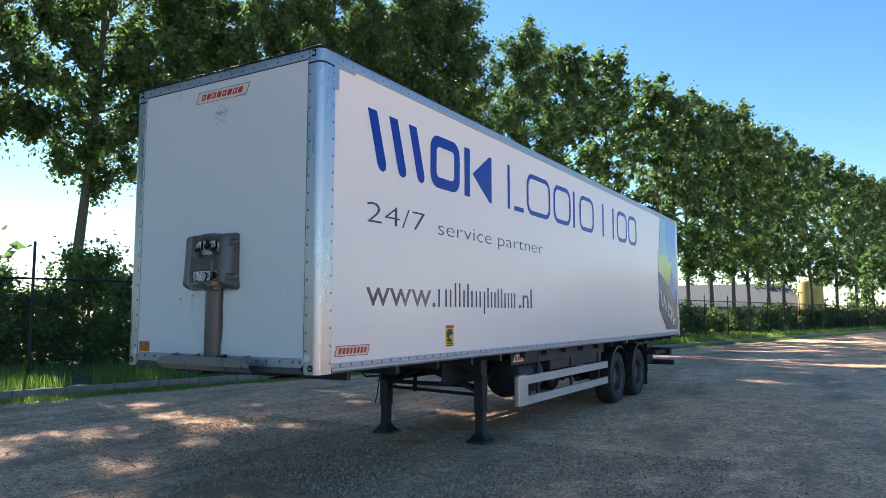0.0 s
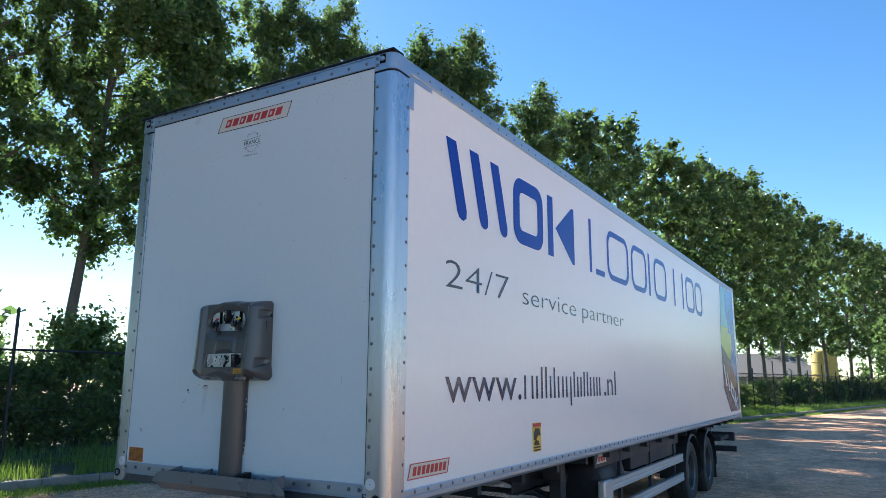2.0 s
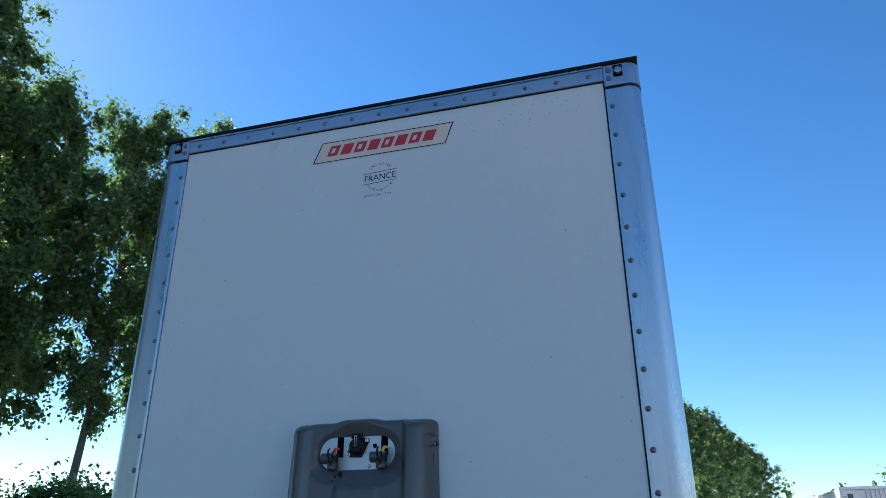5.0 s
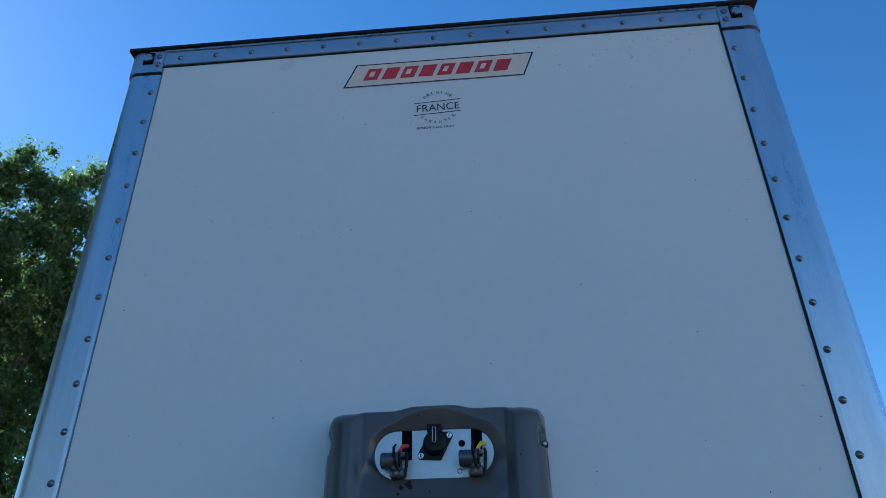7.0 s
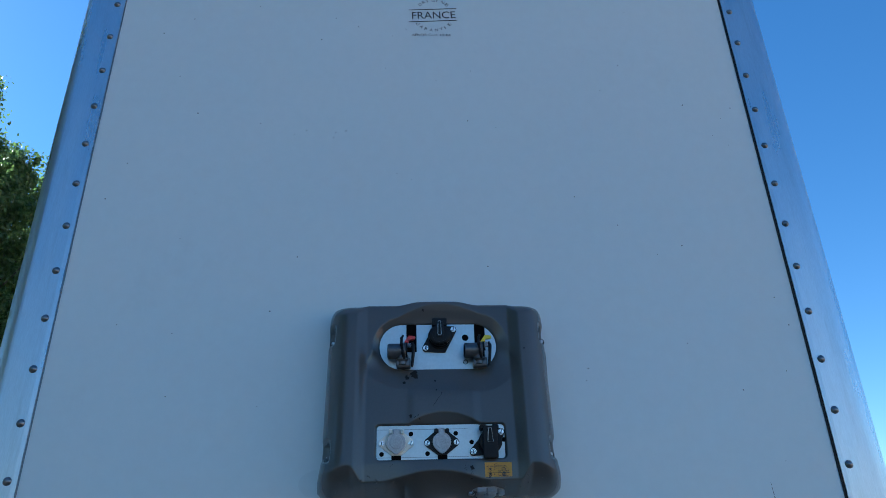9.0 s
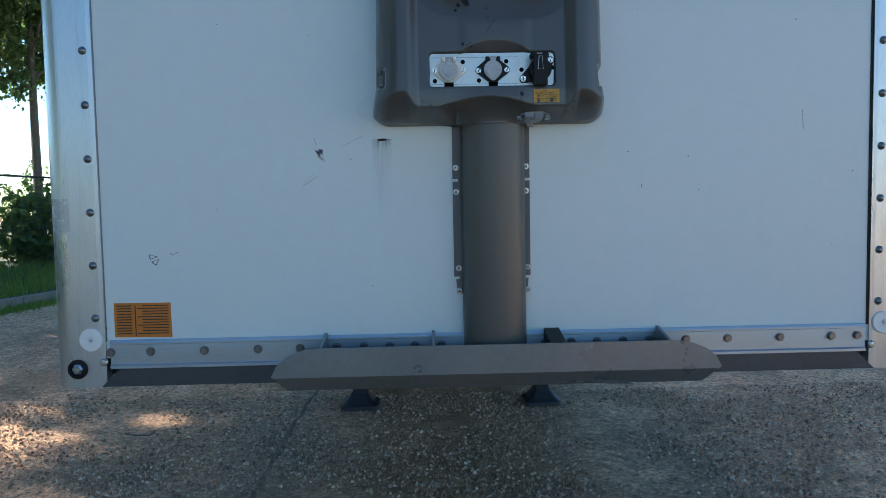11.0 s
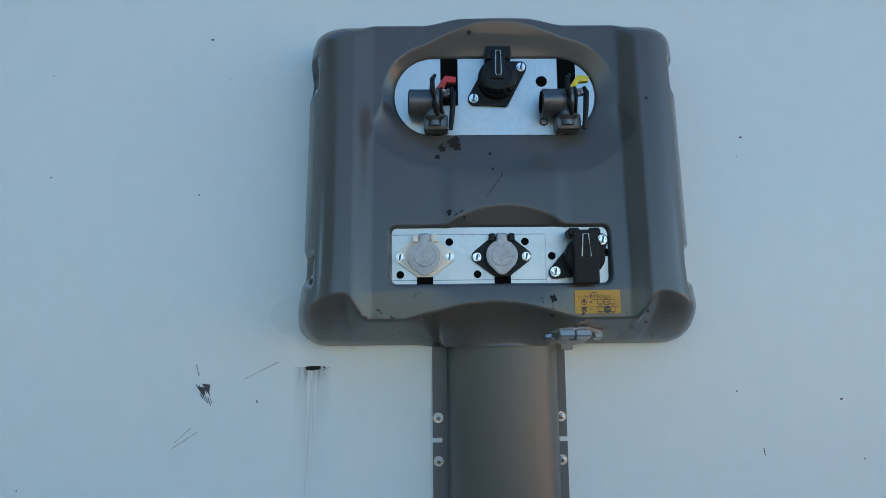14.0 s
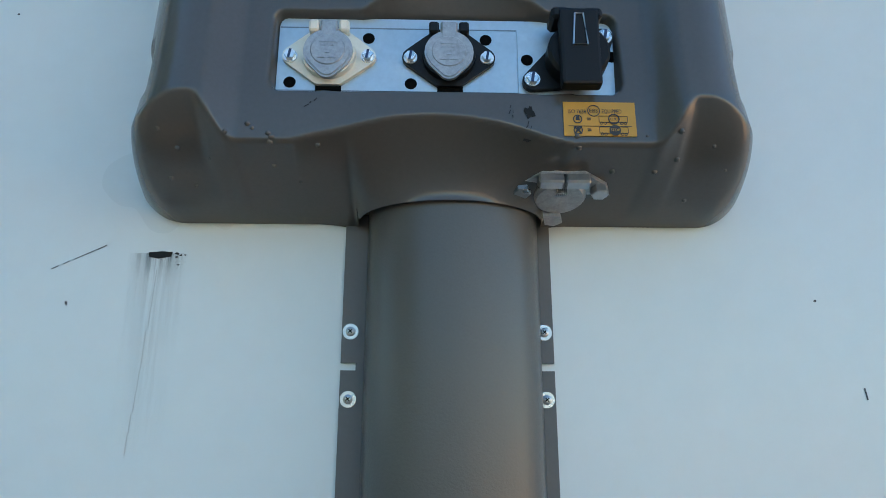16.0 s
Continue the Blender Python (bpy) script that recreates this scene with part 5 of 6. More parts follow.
        part("lever_rod", bm, BLACK, cp, "", True)
        bm = bmesh.new()
        pts = []
        for i in range(37):
            a = i * 2 * math.pi * 5 / 36
            pts.append((Q(68, 0)[0] + 0.012 * i / 36, y0 - 0.034 + 0.006 * math.cos(a), Q(0, 268)[1] + 0.006 * math.sin(a)))
        tube(bm, pts, 0.0012, 5)
        part("spring", bm, BOLT, cp)
        bm = bmesh.new()
        prism(bm, [Q(58, 266), Q(68, 263), Q(76, 248), Q(95, 247), Q(96, 238), Q(74, 235), Q(66, 245), Q(58, 256)], on_front(y0 - 0.026), 0.010)
        part("lever", bm, tone, cp)
        if name == "yellow":
            bm = bmesh.new()
            cx, cz = Q(2, 326)
            tube(bm, [(cx + 0.006 * math.cos(i * 0.524), y0 - 0.040, cz + 0.006 * math.sin(i * 0.524)) for i in range(13)], 0.0012, 5)
            part("pull_ring", bm, BLACK, cp)
    # lower plate
    lo = flat("lower_plate", rounded(0.0, 2.0957, 0.345, 0.092, 0.010, 3), on_front(LO_Y), PLATE, cover, "galvanised plate carrying three electrical sockets", 0.002)
    for v in (556, 660):
        z = LO(0, v)[1]
        flat("fold_line", rect(-0.172, 0.070, z - 0.0006, z + 0.0006), on_front(LO_Y - 0.002), STEEL, lo, "", 0.0003)
    for q in ((712, 573), (604, 647), (773, 647), (879, 573), (937, 607), (1058, 600)):
        disc("hole", LO(*q), LO_Y - (0.002 if q[0] < 930 else 0.004), 0.0062, 0.0006, HOLE, lo, 16)
    for a in (640, 810):
        (x0, z1), (x1, z0) = LO(a, 648), LO(a + 36, 674)
        flat("slot", rect(x0, x1, z0, z1), on_front(LO_Y - 0.002), HOLE, lo, "", 0.0006)
    for cx, tone, lab in ((658, BEIGE, "beige seven-pin socket with a cast metal lid"), (826, BLACK, "black seven-pin socket with a cast metal lid")):
        y0 = LO_Y - 0.002
        bm = bmesh.new()
        c = LO(cx, 607)
        prism(bm, hull([(c[0] - 0.0365, c[1], 0.0105), (c[0] + 0.0365, c[1], 0.0105), (c[0] - 0.012, c[1] + 0.027, 0.005), (c[0] + 0.012, c[1] + 0.027, 0.005), (c[0] - 0.010, c[1] - 0.027, 0.005), (c[0] + 0.010, c[1] - 0.027, 0.005)]), on_front(y0), 0.005)
        s = part("seven_pin_socket", bm, tone, cover, lab)
        bm = bmesh.new()
        lathe(bm, [(0.027, 0), (0.0265, 0.007), (0, 0.007)], on_front(y0 - 0.005) @ Matrix.Translation((*c, 0)), 26)
        part("socket_body", bm, tone, s)
        bm = bmesh.new()
        rim = hull([(c[0], c[1], 0.0245), (c[0], c[1] - 0.019, 0.011)], 28)
        inner = [(c[0] + (p[0] - c[0]) * 0.9, c[1] + (p[1] - c[1]) * 0.92) for p in rim]
        prism(bm, rim, on_front(y0 - 0.011), 0.004)
        prism(bm, inner, on_front(y0 - 0.0148), 0.0015)
        lathe(bm, [(0.0175, 0), (0.0165, 0.0010), (0, 0.0012)], on_front(y0 - 0.0162) @ Matrix.Translation((*c, 0)), 24)
        lid = part("lid", bm, GREYCAST, s)
        for u, v, w, h in ((0.0, 0.0080, 0.017, 0.0010), (-0.0045, 0.0045, 0.0045, 0.0014), (0.0030, 0.0045, 0.0050, 0.0014), (0.0, -0.0040, 0.004, 0.0012), (-0.006, -0.0095, 0.007, 0.0016), (0.005, -0.0095, 0.009, 0.0016)):
            flat("emboss_bar", rect(c[0] + u - w / 2, c[0] + u + w / 2, c[1] + v - h / 2, c[1] + v + h / 2), on_front(y0 - 0.0174), GREYCAST, lid, "", 0.0006)
        (x0, z1), (x1, z0) = LO(cx - 12, 556), LO(cx + 12, 580)
        part("lid_arm", boxed(x0, x1, y0 - 0.0165, y0 - 0.008, z0 - 0.006, z1, 0.002, 1), GREYCAST, s)
        for sx in (-1, 1):
            (x0, z1), (x1, z0) = LO(cx + sx * 21 - 7, 557), LO(cx + sx * 21 + 7, 576)
            part("hinge_lug", boxed(x0, x1, y0 - 0.017, y0 - 0.004, z0, z1, 0.002, 1), tone, s)
        for q in ((cx - 54, 609), (cx + 54, 608)):
            screw(LO(*q), y0 - 0.005, s, 0.0058)
    # socket on its own bare plate
    (x0, z1), (x1, z0) = LO(924, 552), LO(1062, 672)
    own = flat("bare_plate", rounded((x0 + x1) / 2, (z0 + z1) / 2, x1 - x0, z1 - z0, 0.005, 2), on_front(LO_Y - 0.002), PLATE, cover, "small bare aluminium plate under a black socket", 0.002)
    y0 = LO_Y - 0.004
    bm = bmesh.new()
    prism(bm, hull([(*LO(943, 645), 0.0105), (*LO(1046, 572), 0.0105), (*LO(1004, 612), 0.029)]), on_front(y0), 0.006)
    s = part("square_lid_socket", bm, BLACK, cover, "black socket with a square spring lid")
    c = LO(1004, 612)
    bm = bmesh.new()
    lathe(bm, [(0.031, 0), (0.031, 0.018), (0.028, 0.021), (0, 0.021)], on_front(y0 - 0.006) @ Matrix.Translation((*c, 0)), 26)
    part("socket_body", bm, BLACK, s, "", True)
    (x0, z1), (x1, z0) = LO(975, 556), LO(1029, 676)
    part("lid", boxed(x0, x1, y0 - 0.039, y0 - 0.024, z0, z1, 0.003, 2), BLACK, s)
    for a in (965, 1009):
        (x0, z1), (x1, z0) = LO(a, 551), LO(a + 26, 570)
        part("hinge_lug", boxed(x0, x1, y0 - 0.037, y0 - 0.008, z0, z1, 0.003, 1), BLACK, s)
    bm = bmesh.new()
    (xa, za), (xb, zb) = LO(993, 566), LO(1010, 616)
    tube(bm, [(xa + 0.002, y0 - 0.0398, za), (xa - 0.001, y0 - 0.0398, zb), (xb + 0.001, y0 - 0.0398, zb), (xb - 0.002, y0 - 0.0398, za), (xa + 0.002, y0 - 0.0398, za)], 0.0010, 6)
    part("wire_clip", bm, BOLT, s)
    for q in ((1047, 572), (942, 644)):
        screw(LO(*q), y0 - 0.006, s, 0.0066)


connector_plates()


def cover_details():
    # sticker about the brake connector
    y = -0.0012 - max(cover_depth(0.110 + 0.007 * i, 2.003 + 0.006 * j, 0.331, ZB, ZT) for i in range(11) for j in range(7))
    M, M2 = on_front(y), on_front(y - 0.0012)
    st = flat("brake_sticker", rect(0.110, 0.180, 2.003, 2.039), M, GOLD, cover, "small gold sticker about the brake connector", 0.001)
    lettering("sticker_text", "ISO 7638", M2 @ Matrix.Translation((0.1145, 2.0265, 0)), 0.0040, 0.0175, INK, st, 0.0003)
    lettering("sticker_text", "EQUIPPED", M2 @ Matrix.Translation((0.1475, 2.0270, 0)), 0.0042, 0.019, INK, st, 0.0003)
    bm = bmesh.new()
    band(bm, circle(0.1395, 2.0295, 0.0062, 18), circle(0.1395, 2.0295, 0.0054, 18), M2, 0.0004)
    part("sticker_ring", bm, INK, st)
    lettering("sticker_text", "EBS", M2 @ Matrix.Translation((0.1353, 2.0276, 0)), 0.0040, 0.0084, INK, st, 0.0003)
    flat("sticker_rule", rect(0.1145, 0.1755, 2.0129, 2.0135), M2, INK, st, "", 0.0003)
    for v, word in ((2.0165, "O.K."), (2.0050, "STOP")):
        bm = bmesh.new()
        band(bm, rounded(0.1580, v + 0.0042, 0.028, 0.0072, 0.0006, 1), rounded(0.1580, v + 0.0042, 0.0270, 0.0062, 0.0004, 1), M2, 0.0003)
        part("truck_outline", bm, INK, st)
        for u in (0.1465, 0.150, 0.166, 0.1695):
            bm = bmesh.new()
            band(bm, circle(u, v, 0.0016, 10), circle(u, v, 0.0010, 10), M2, 0.0003)
            part("truck_wheel", bm, INK, st)
        for dv in (0.0028, 0.0046):
            flat("equals_bar", rect(0.1325, 0.1362, v + dv, v + dv + 0.0009), M2, INK, st, "", 0.0003)
        if word == "STOP":
            flat("sign_octagon", circle(0.1590, v + 0.0038, 0.0058, 8, radians(22.5)), on_front(y - 0.0016), INK, st, "", 0.0004)
            lettering("sticker_text", word, on_front(y - 0.0021) @ Matrix.Translation((0.1545, v + 0.0026, 0)), 0.0028, 0.009, GOLD, st, 0.0003)
            for sg in (1, -1):
                t = M2 @ Matrix.Translation((0.1235, v + 0.0038, 0)) @ Matrix.Rotation(radians(45 * sg), 4, 'Z')
                flat("cross_bar", rect(-0.0052, 0.0052, -0.0007, 0.0007), t, INK, st, "", 0.0004)
        else:
            bm = bmesh.new()
            band(bm, circle(0.1585, v + 0.0042, 0.0056, 16), circle(0.1585, v + 0.0042, 0.0045, 16), on_front(y - 0.0016), 0.0004)
            part("sticker_ring", bm, INK, st)
            lettering("sticker_text", word, on_front(y - 0.0016) @ Matrix.Translation((0.1550, v + 0.0028, 0)), 0.0028, 0.0070, INK, st, 0.0003)
        bm = bmesh.new()
        band(bm, circle(0.1235, v + 0.0040, 0.0046, 12), circle(0.1235, v + 0.0040, 0.0036, 12), M2, 0.0003)
        part("plug_outline", bm, INK, st)
        flat("plug_mark", [(0.1215, v + 0.0030), (0.1225, v + 0.0072), (0.1250, v + 0.0072), (0.1256, v + 0.0026)], M2, INK, st, "", 0.0003)
    # metal socket on the sloping underside
    z0, x0 = 1.978, 0.116
    lo_d, hi_d = (cover_depth(x0, z, 0.331, ZB, ZT) for z in (z0 - 0.018, z0 + 0.018))
    nrm = Vector((0, -1, -(hi_d - lo_d) / 0.036)).normalized()
    up_ = nrm.cross(Vector((1, 0, 0)))
    s0 = Matrix.Translation((x0, -(lo_d + hi_d) / 2 - 0.010, z0)) @ Matrix((Vector((1, 0, 0)), up_, nrm)).transposed().to_4x4()
    bm = bmesh.new()
    prism(bm, [(-0.050, -0.004), (-0.047, 0.004), (-0.022, 0.022), (0.022, 0.022), (0.047, 0.004), (0.050, -0.004), (0.044, -0.010), (0.020, -0.012), (-0.020, -0.012), (-0.044, -0.010)], s0, 0.005)
    us = part("metal_socket", bm, GREYCAST, cover, "cast metal socket with a sprung lid under the cover")
    bm = bmesh.new()
    lathe(bm, [(0.027, 0.0), (0.027, 0.010), (0.024, 0.013), (0, 0.013)], s0 @ Matrix.Translation((0, -0.010, 0)), 26)
    part("lid", bm, GREYCAST, us, "", True)
    for a, b in ((-0.026, 0.0), (0.001, 0.026)):
        bm = boxed(a, b, 0.010, 0.024, 0.004, 0.016, 0.002, 1, m=s0)
        part("hinge_block", bm, BOLT, us)
    bm = bmesh.new()
    pts = [s0 @ Vector((-0.006 + 0.012 * i / 30, 0.004 + 0.005 * math.cos(i * 1.26), 0.012 + 0.005 * math.sin(i * 1.26))) for i in range(31)]
    tube(bm, pts, 0.0011, 5)
    part("spring", bm, STEEL, us)
    bm = bmesh.new()
    prism(bm, [(-0.014, -0.034), (0.004, -0.034), (0.008, -0.046), (0.0, -0.052), (-0.010, -0.050)], s0 @ Matrix.Translation((0, 0, 0.010)), 0.007)
    part("lid_tab", bm, GREYCAST, us)
    for sx in (-1, 1):
        bm = bmesh.new()
        lathe(bm, [(0.0095, 0), (0.0095, 0.007), (0.008, 0.008), (0, 0.008)], s0 @ Matrix.Translation((sx * 0.040, -0.002, 0.005)), 6)
        part("hex_bolt", bm, BOLT, us)
    # grease spots and drops
    rng = random.Random(21)
    for x, z, r in ((-0.072, 2.284, 0.013), (-0.066, 2.276, 0.008), (-0.092, 2.273, 0.008), (-0.100, 2.257, 0.005), (-0.014, 2.263, 0.003), (-0.045, 2.470, 0.005), (-0.080, 2.164, 0.006), (0.077, 2.027, 0.008), (0.076, 2.003, 0.006), (-0.012, 2.234, 0.003), (-0.120, 2.32, 0.006), (0.235, 2.345, 0.003), (-0.058, 2.155, 0.003)):
        d = -max(cover_depth(x + u * r, z + v * r, 0.328, ZB, ZT) for u in (-0.5, 0, 0.5) for v in (-0.5, 0, 0.5)) - 0.0011
        m = on_front(d)
        flat("grease_spot", [(x + r * math.cos(k * 0.45) * rng.uniform(0.35, 1.1), z + r * math.sin(k * 0.45) * rng.uniform(0.4, 1.25)) for k in range(14)], m, GREASE, cover, "", 0.0003)
    def scrape(x0, z0, x1, z1, w, n):
        for i in range(n):
            u, v = i / n, (i + rng.uniform(0.45, 1.0)) / n
            a, b = (Vector((x0 + (x1 - x0) * t + rng.uniform(-0.001, 0.001), z0 + (z1 - z0) * t)) for t in (u, v))
            k = Vector((-(b - a).y, (b - a).x)).normalized() * w * rng.uniform(0.4, 1)
            d = -max(cover_depth(p.x, p.y, 0.328, ZB, ZT) for p in (a, b)) - 0.0010
            flat("scratch", [tuple(a - k), tuple(b - k * 0.5), tuple(b + k), tuple(a + k * 0.6)], on_front(d), GREASE, cover, "", 0.0003)
    scrape(0.004, 2.227, -0.022, 2.188, 0.0013, 9)
    scrape(-0.060, 2.166, -0.087, 2.150, 0.0022, 7)
    scrape(-0.128, 2.040, -0.140, 2.030, 0.0009, 3)
    for i in range(9):
        x = rng.uniform(0.055, 0.088)
        z = rng.uniform(2.005, 2.038)
        scrape(x, z, x - 0.002, z - rng.uniform(0.006, 0.014), 0.0008, 2)
    # rain drops hanging under the cover
    for k in range(26):
        x = rng.choice((-1, 1)) * rng.uniform(0.12, 0.30)
        z = rng.uniform(ZB + 0.008, ZB + 0.055)
        r = rng.uniform(0.0016, 0.0034)
        bm = bmesh.new()
        lathe(bm, [(r, 0), (r * 0.85, r * 0.5), (r * 0.45, r * 0.8), (0, r * 0.9)], on_front(-cover_depth(x, z, 0.328, ZB, ZT) - 0.0006) @ Matrix.Translation((x, z, 0)) @ Matrix.Rotation(radians(40), 4, 'X'), 10)
        part("water_drop", bm, COVER, cover, "", True)
    # fixing recesses at the edges
    for sx in (-1, 1):
        for z in (2.412, 2.086):
            bm = bmesh.new()
            m = on_front(-0.024) @ Matrix.Translation((sx * 0.308, z - 0.012, 0))
            lathe(bm, [(0.0105, -0.02), (0.0105, 0.003), (0.0085, 0.005), (0, 0.0055)], m, 16)
            part("fixing_washer", bm, BLACK, cover)
            bm = bmesh.new()
            lathe(bm, [(0.0062, 0.004), (0.0062, 0.010), (0.005, 0.0115), (0, 0.012)], m, 6)
            part("fixing_bolt", bm, BOLT, cover)
        bm = bmesh.new()
        box(bm, *sorted((sx * 0.304, sx * 0.3125)), -0.060, -0.050, 2.15, 2.36, 0.002, 1)
        part("side_groove", bm, BLACK, cover)


cover_details()


def cable_duct():
    bm = bmesh.new()
    prof = []
    for i in range(21):
        a = math.pi * i / 20
        prof.append((0.008 - 0.093 * math.cos(a), -0.006 - 0.082 * math.sin(a) ** 0.85, 0))
    rows = [Matrix.Translation((0, 0, z)) for z in (1.255, 1.30, 1.5, 1.7, 1.95, 1.966)]
    sheet(bm, prof, rows)
    d = part("cable_duct", bm, DUCT, trailer, "rounded grey plastic cable duct below the connector cover", True)
    for sx, x0, x1 in ((-1, -0.1105, -0.082), (1, 0.094, 0.1165)):
        bm = bmesh.new()
        edge = x0 if sx < 0 else x1
        inner = x1 if sx < 0 else x0
        cut = 0.016 * (1 if sx < 0 else -1)
        pts = [(inner, 1.465), (edge + (0.008 if sx < 0 else -0.010), 1.465)]
        for zs in (1.512, 1.800):
            pts += [(edge + (0.006 if sx < 0 and zs < 1.6 else 0) - (0.006 if sx > 0 and zs < 1.6 else 0), zs - 0.004), (edge + cut, zs - 0.004), (edge + cut, zs + 0.004), (edge, zs + 0.004)]
        pts += [(edge, 1.97), (inner, 1.97)]
        prism(bm, pts, on_front(-0.0005), 0.004)
        fl = part("duct_flange", bm, FLANGE, d)
        for z in (1.837, 1.766, 1.541, 1.474):
            c = (-0.101 + (0.004 if z < 1.6 else 0), z) if sx < 0 else (0.1055 + (0.003 if z < 1.6 else 0.001), z)
            bm = bmesh.new()
            lathe(bm, [(0.0085, 0), (0.0085, 0.0016), (0.0052, 0.0016), (0.0048, 0.004), (0.002, 0.005), (0, 0.005)], on_front(-0.0045) @ Matrix.Translation((*c, 0)), 18)
            part("washer_screw", bm, BOLT, d, "", False)
            t = on_front(-0.0096) @ Matrix.Translation((*c, 0)) @ Matrix.Rotation(0.5 + z, 4, 'Z')
            flat("cross_slot", [(-0.0026, -0.0006), (-0.0006, -0.0006), (-0.0006, -0.0026), (0.0006, -0.0026), (0.0006, -0.0006), (0.0026, -0.0006), (0.0026, 0.0006), (0.0006, 0.0006), (0.0006, 0.0026), (-0.0006, 0.0026), (-0.0006, 0.0006), (-0.0026, 0.0006)], t, HOLE, d, "", 0.0003)


cable_duct()

# ---- front plate, chassis, legs, wheels ----
def front_plate():
    """Folded steel guide plate standing out in front of the bottom rail."""
    y0, yb = -0.150, -0.088
    fold = 1.258
    top = [(-0.628, 1.262), (-0.612, 1.292), (-0.585, 1.315), (-0.545, 1.333), (-0.500, 1.339), (0.500, 1.339), (0.545, 1.333), (0.588, 1.315), (0.615, 1.292), (0.630, 1.264)]
    bm = bmesh.new()
    prism(bm, [(-0.622, fold)] + top + [(0.624, fold)], on_front(y0 + 0.004), 0.004)
    a = [bm.verts.new(v) for v in ((-0.622, y0, fold), (0.624, y0, fold), (0.598, yb, 1.207), (-0.596, yb, 1.207))]
    b = [bm.verts.new(v) for v in ((-0.622, y0 + 0.005, fold + 0.002), (0.624, y0 + 0.005, fold + 0.002), (0.598, yb + 0.003, 1.211), (-0.596, yb + 0.003, 1.211))]
    bm.faces.new(a)
    bm.faces.new(b[::-1])
    for i in range(4):
        j = (i + 1) % 4
        bm.faces.new((a[i], a[j], b[j], b[i]))
    p = part("guide_plate", bm, STEEL, trailer, "folded grey steel guide plate below the front wall")
    for x, w, m in ((-0.492, 0.004, STEEL), (-0.176, 0.004, STEEL), (0.175, 0.022, BLACK), (0.492, 0.004, STEEL)):
        bm = bmesh.new()
        lo = [bm.verts.new((x - w, y, z)) for y, z in ((-0.147, 1.332), (-0.02, 1.358), (-0.011, 1.358), (-0.011, 1.28), (-0.10, 1.265), (-0.147, 1.265))]
        hi = [bm.verts.new((x + w, v.co.y, v.co.z)) for v in lo]
        bm.faces.new(lo[::-1])
        bm.faces.new(hi)
        for i in range(6):
            j = (i + 1) % 6
            bm.faces.new((lo[i], lo[j], hi[j], hi[i]))
        part("gusset", bm, m, p)
    flat("paint_chip", [(0.30, 1.226), (0.36, 1.222), (0.39, 1.212), (0.32, 1.214)], Matrix.Translation((0, -0.1225, 0)) @ FRONT, SCUFF, p, "", 0.001)


front_plate()


def i_beam(bm, x, y0, y1, z0, z1, w=0.14, t=0.012):
    box(bm, x - w / 2, x + w / 2, y0, y1, z1 - t, z1)
    box(bm, x - w / 2, x + w / 2, y0, y1, z0, z0 + t)
    box(bm, x - t / 2, x + t / 2, y0, y1, z0 + t, z1 - t)


def chassis():
    for s in (1, -1):
        bm = bmesh.new()
        i_beam(bm, s * 0.50, 0.3, 3.4, 1.12, 1.235)
        i_beam(bm, s * 0.50, 3.4, 13.4, 0.80, 1.235)
        part("chassis_beam", bm, CHASSIS, trailer)
    first = None
    for i in range(17):
        y = 0.55 + 0.8 * i
        if first is None:
            bm = bmesh.new()
            box(bm, -1.2, 1.2, -0.03, 0.03, 1.12, 1.235)
            first = part("cross_member", bm, CHASSIS, trailer)
            first.matrix_basis = Matrix.Translation((0, y, 0))
        else:
            twin(first, Matrix.Translation((0, y, 0)), trailer)
    bm = bmesh.new()
    box(bm, -0.62, 0.62, 0.05, 1.5, 1.185, 1.232, 0.01, 1)
    part("coupling_plate", bm, CHASSIS, trailer)


chassis()


def landing_leg(s):
    x, y = s * 0.79, 3.95
    bm = bmesh.new()
    box(bm, x - 0.068, x + 0.068, y - 0.075, y + 0.075, 0.40, 1.20, 0.008, 1)
    leg = part("landing_leg", bm, CHASSIS, trailer, "dark steel landing leg standing on the yard")
    part("inner_leg", boxed(x - 0.058, x + 0.058, y - 0.06, y + 0.06, 0.08, 0.44, 0.006, 1), CHASSIS, leg)
    bm = bmesh.new()
    rows = [(0.0, 0.165), (0.030, 0.160), (0.05, 0.125), (0.10, 0.085), (0.13, 0.066)]
    prev = None
    for z, r in rows:
        ring_ = [bm.verts.new((x + u, y + v, z)) for u, v in rounded(0, 0, 2 * r, 2 * r, r * 0.35, 3)]
        if prev:
            for i in range(len(ring_)):
                j = (i + 1) % len(ring_)
                bm.faces.new((prev[i], prev[j], ring_[j], ring_[i]))
        else:
            bm.faces.new(ring_[::-1])
        prev = ring_
    bm.faces.new(prev)
    part("foot", bm, CHASSIS, leg)
    part("gear_box", boxed(x - 0.10, x + 0.10, y - 0.16, y - 0.08, 0.92, 1.12, 0.01, 1), CHASSIS, leg)
    bm = bmesh.new()
    tube(bm, [(x, y + 0.06, 0.72), (s * 0.55, y + 1.1, 1.10)], 0.028, 8)
    part("rear_brace", bm, CHASSIS, leg)
    bm = bmesh.new()
    tube(bm, [(x - s * 0.05, y + 0.03 * s, 0.70), (x - s * 0.6, y + 0.03 * s, 0.93), (x - s * 1.12, y + 0.03 * s, 1.14)], 0.026, 8)
    part("cross_brace", bm, CHASSIS, leg)
    return leg


legs = [landing_leg(s) for s in (1, -1)]


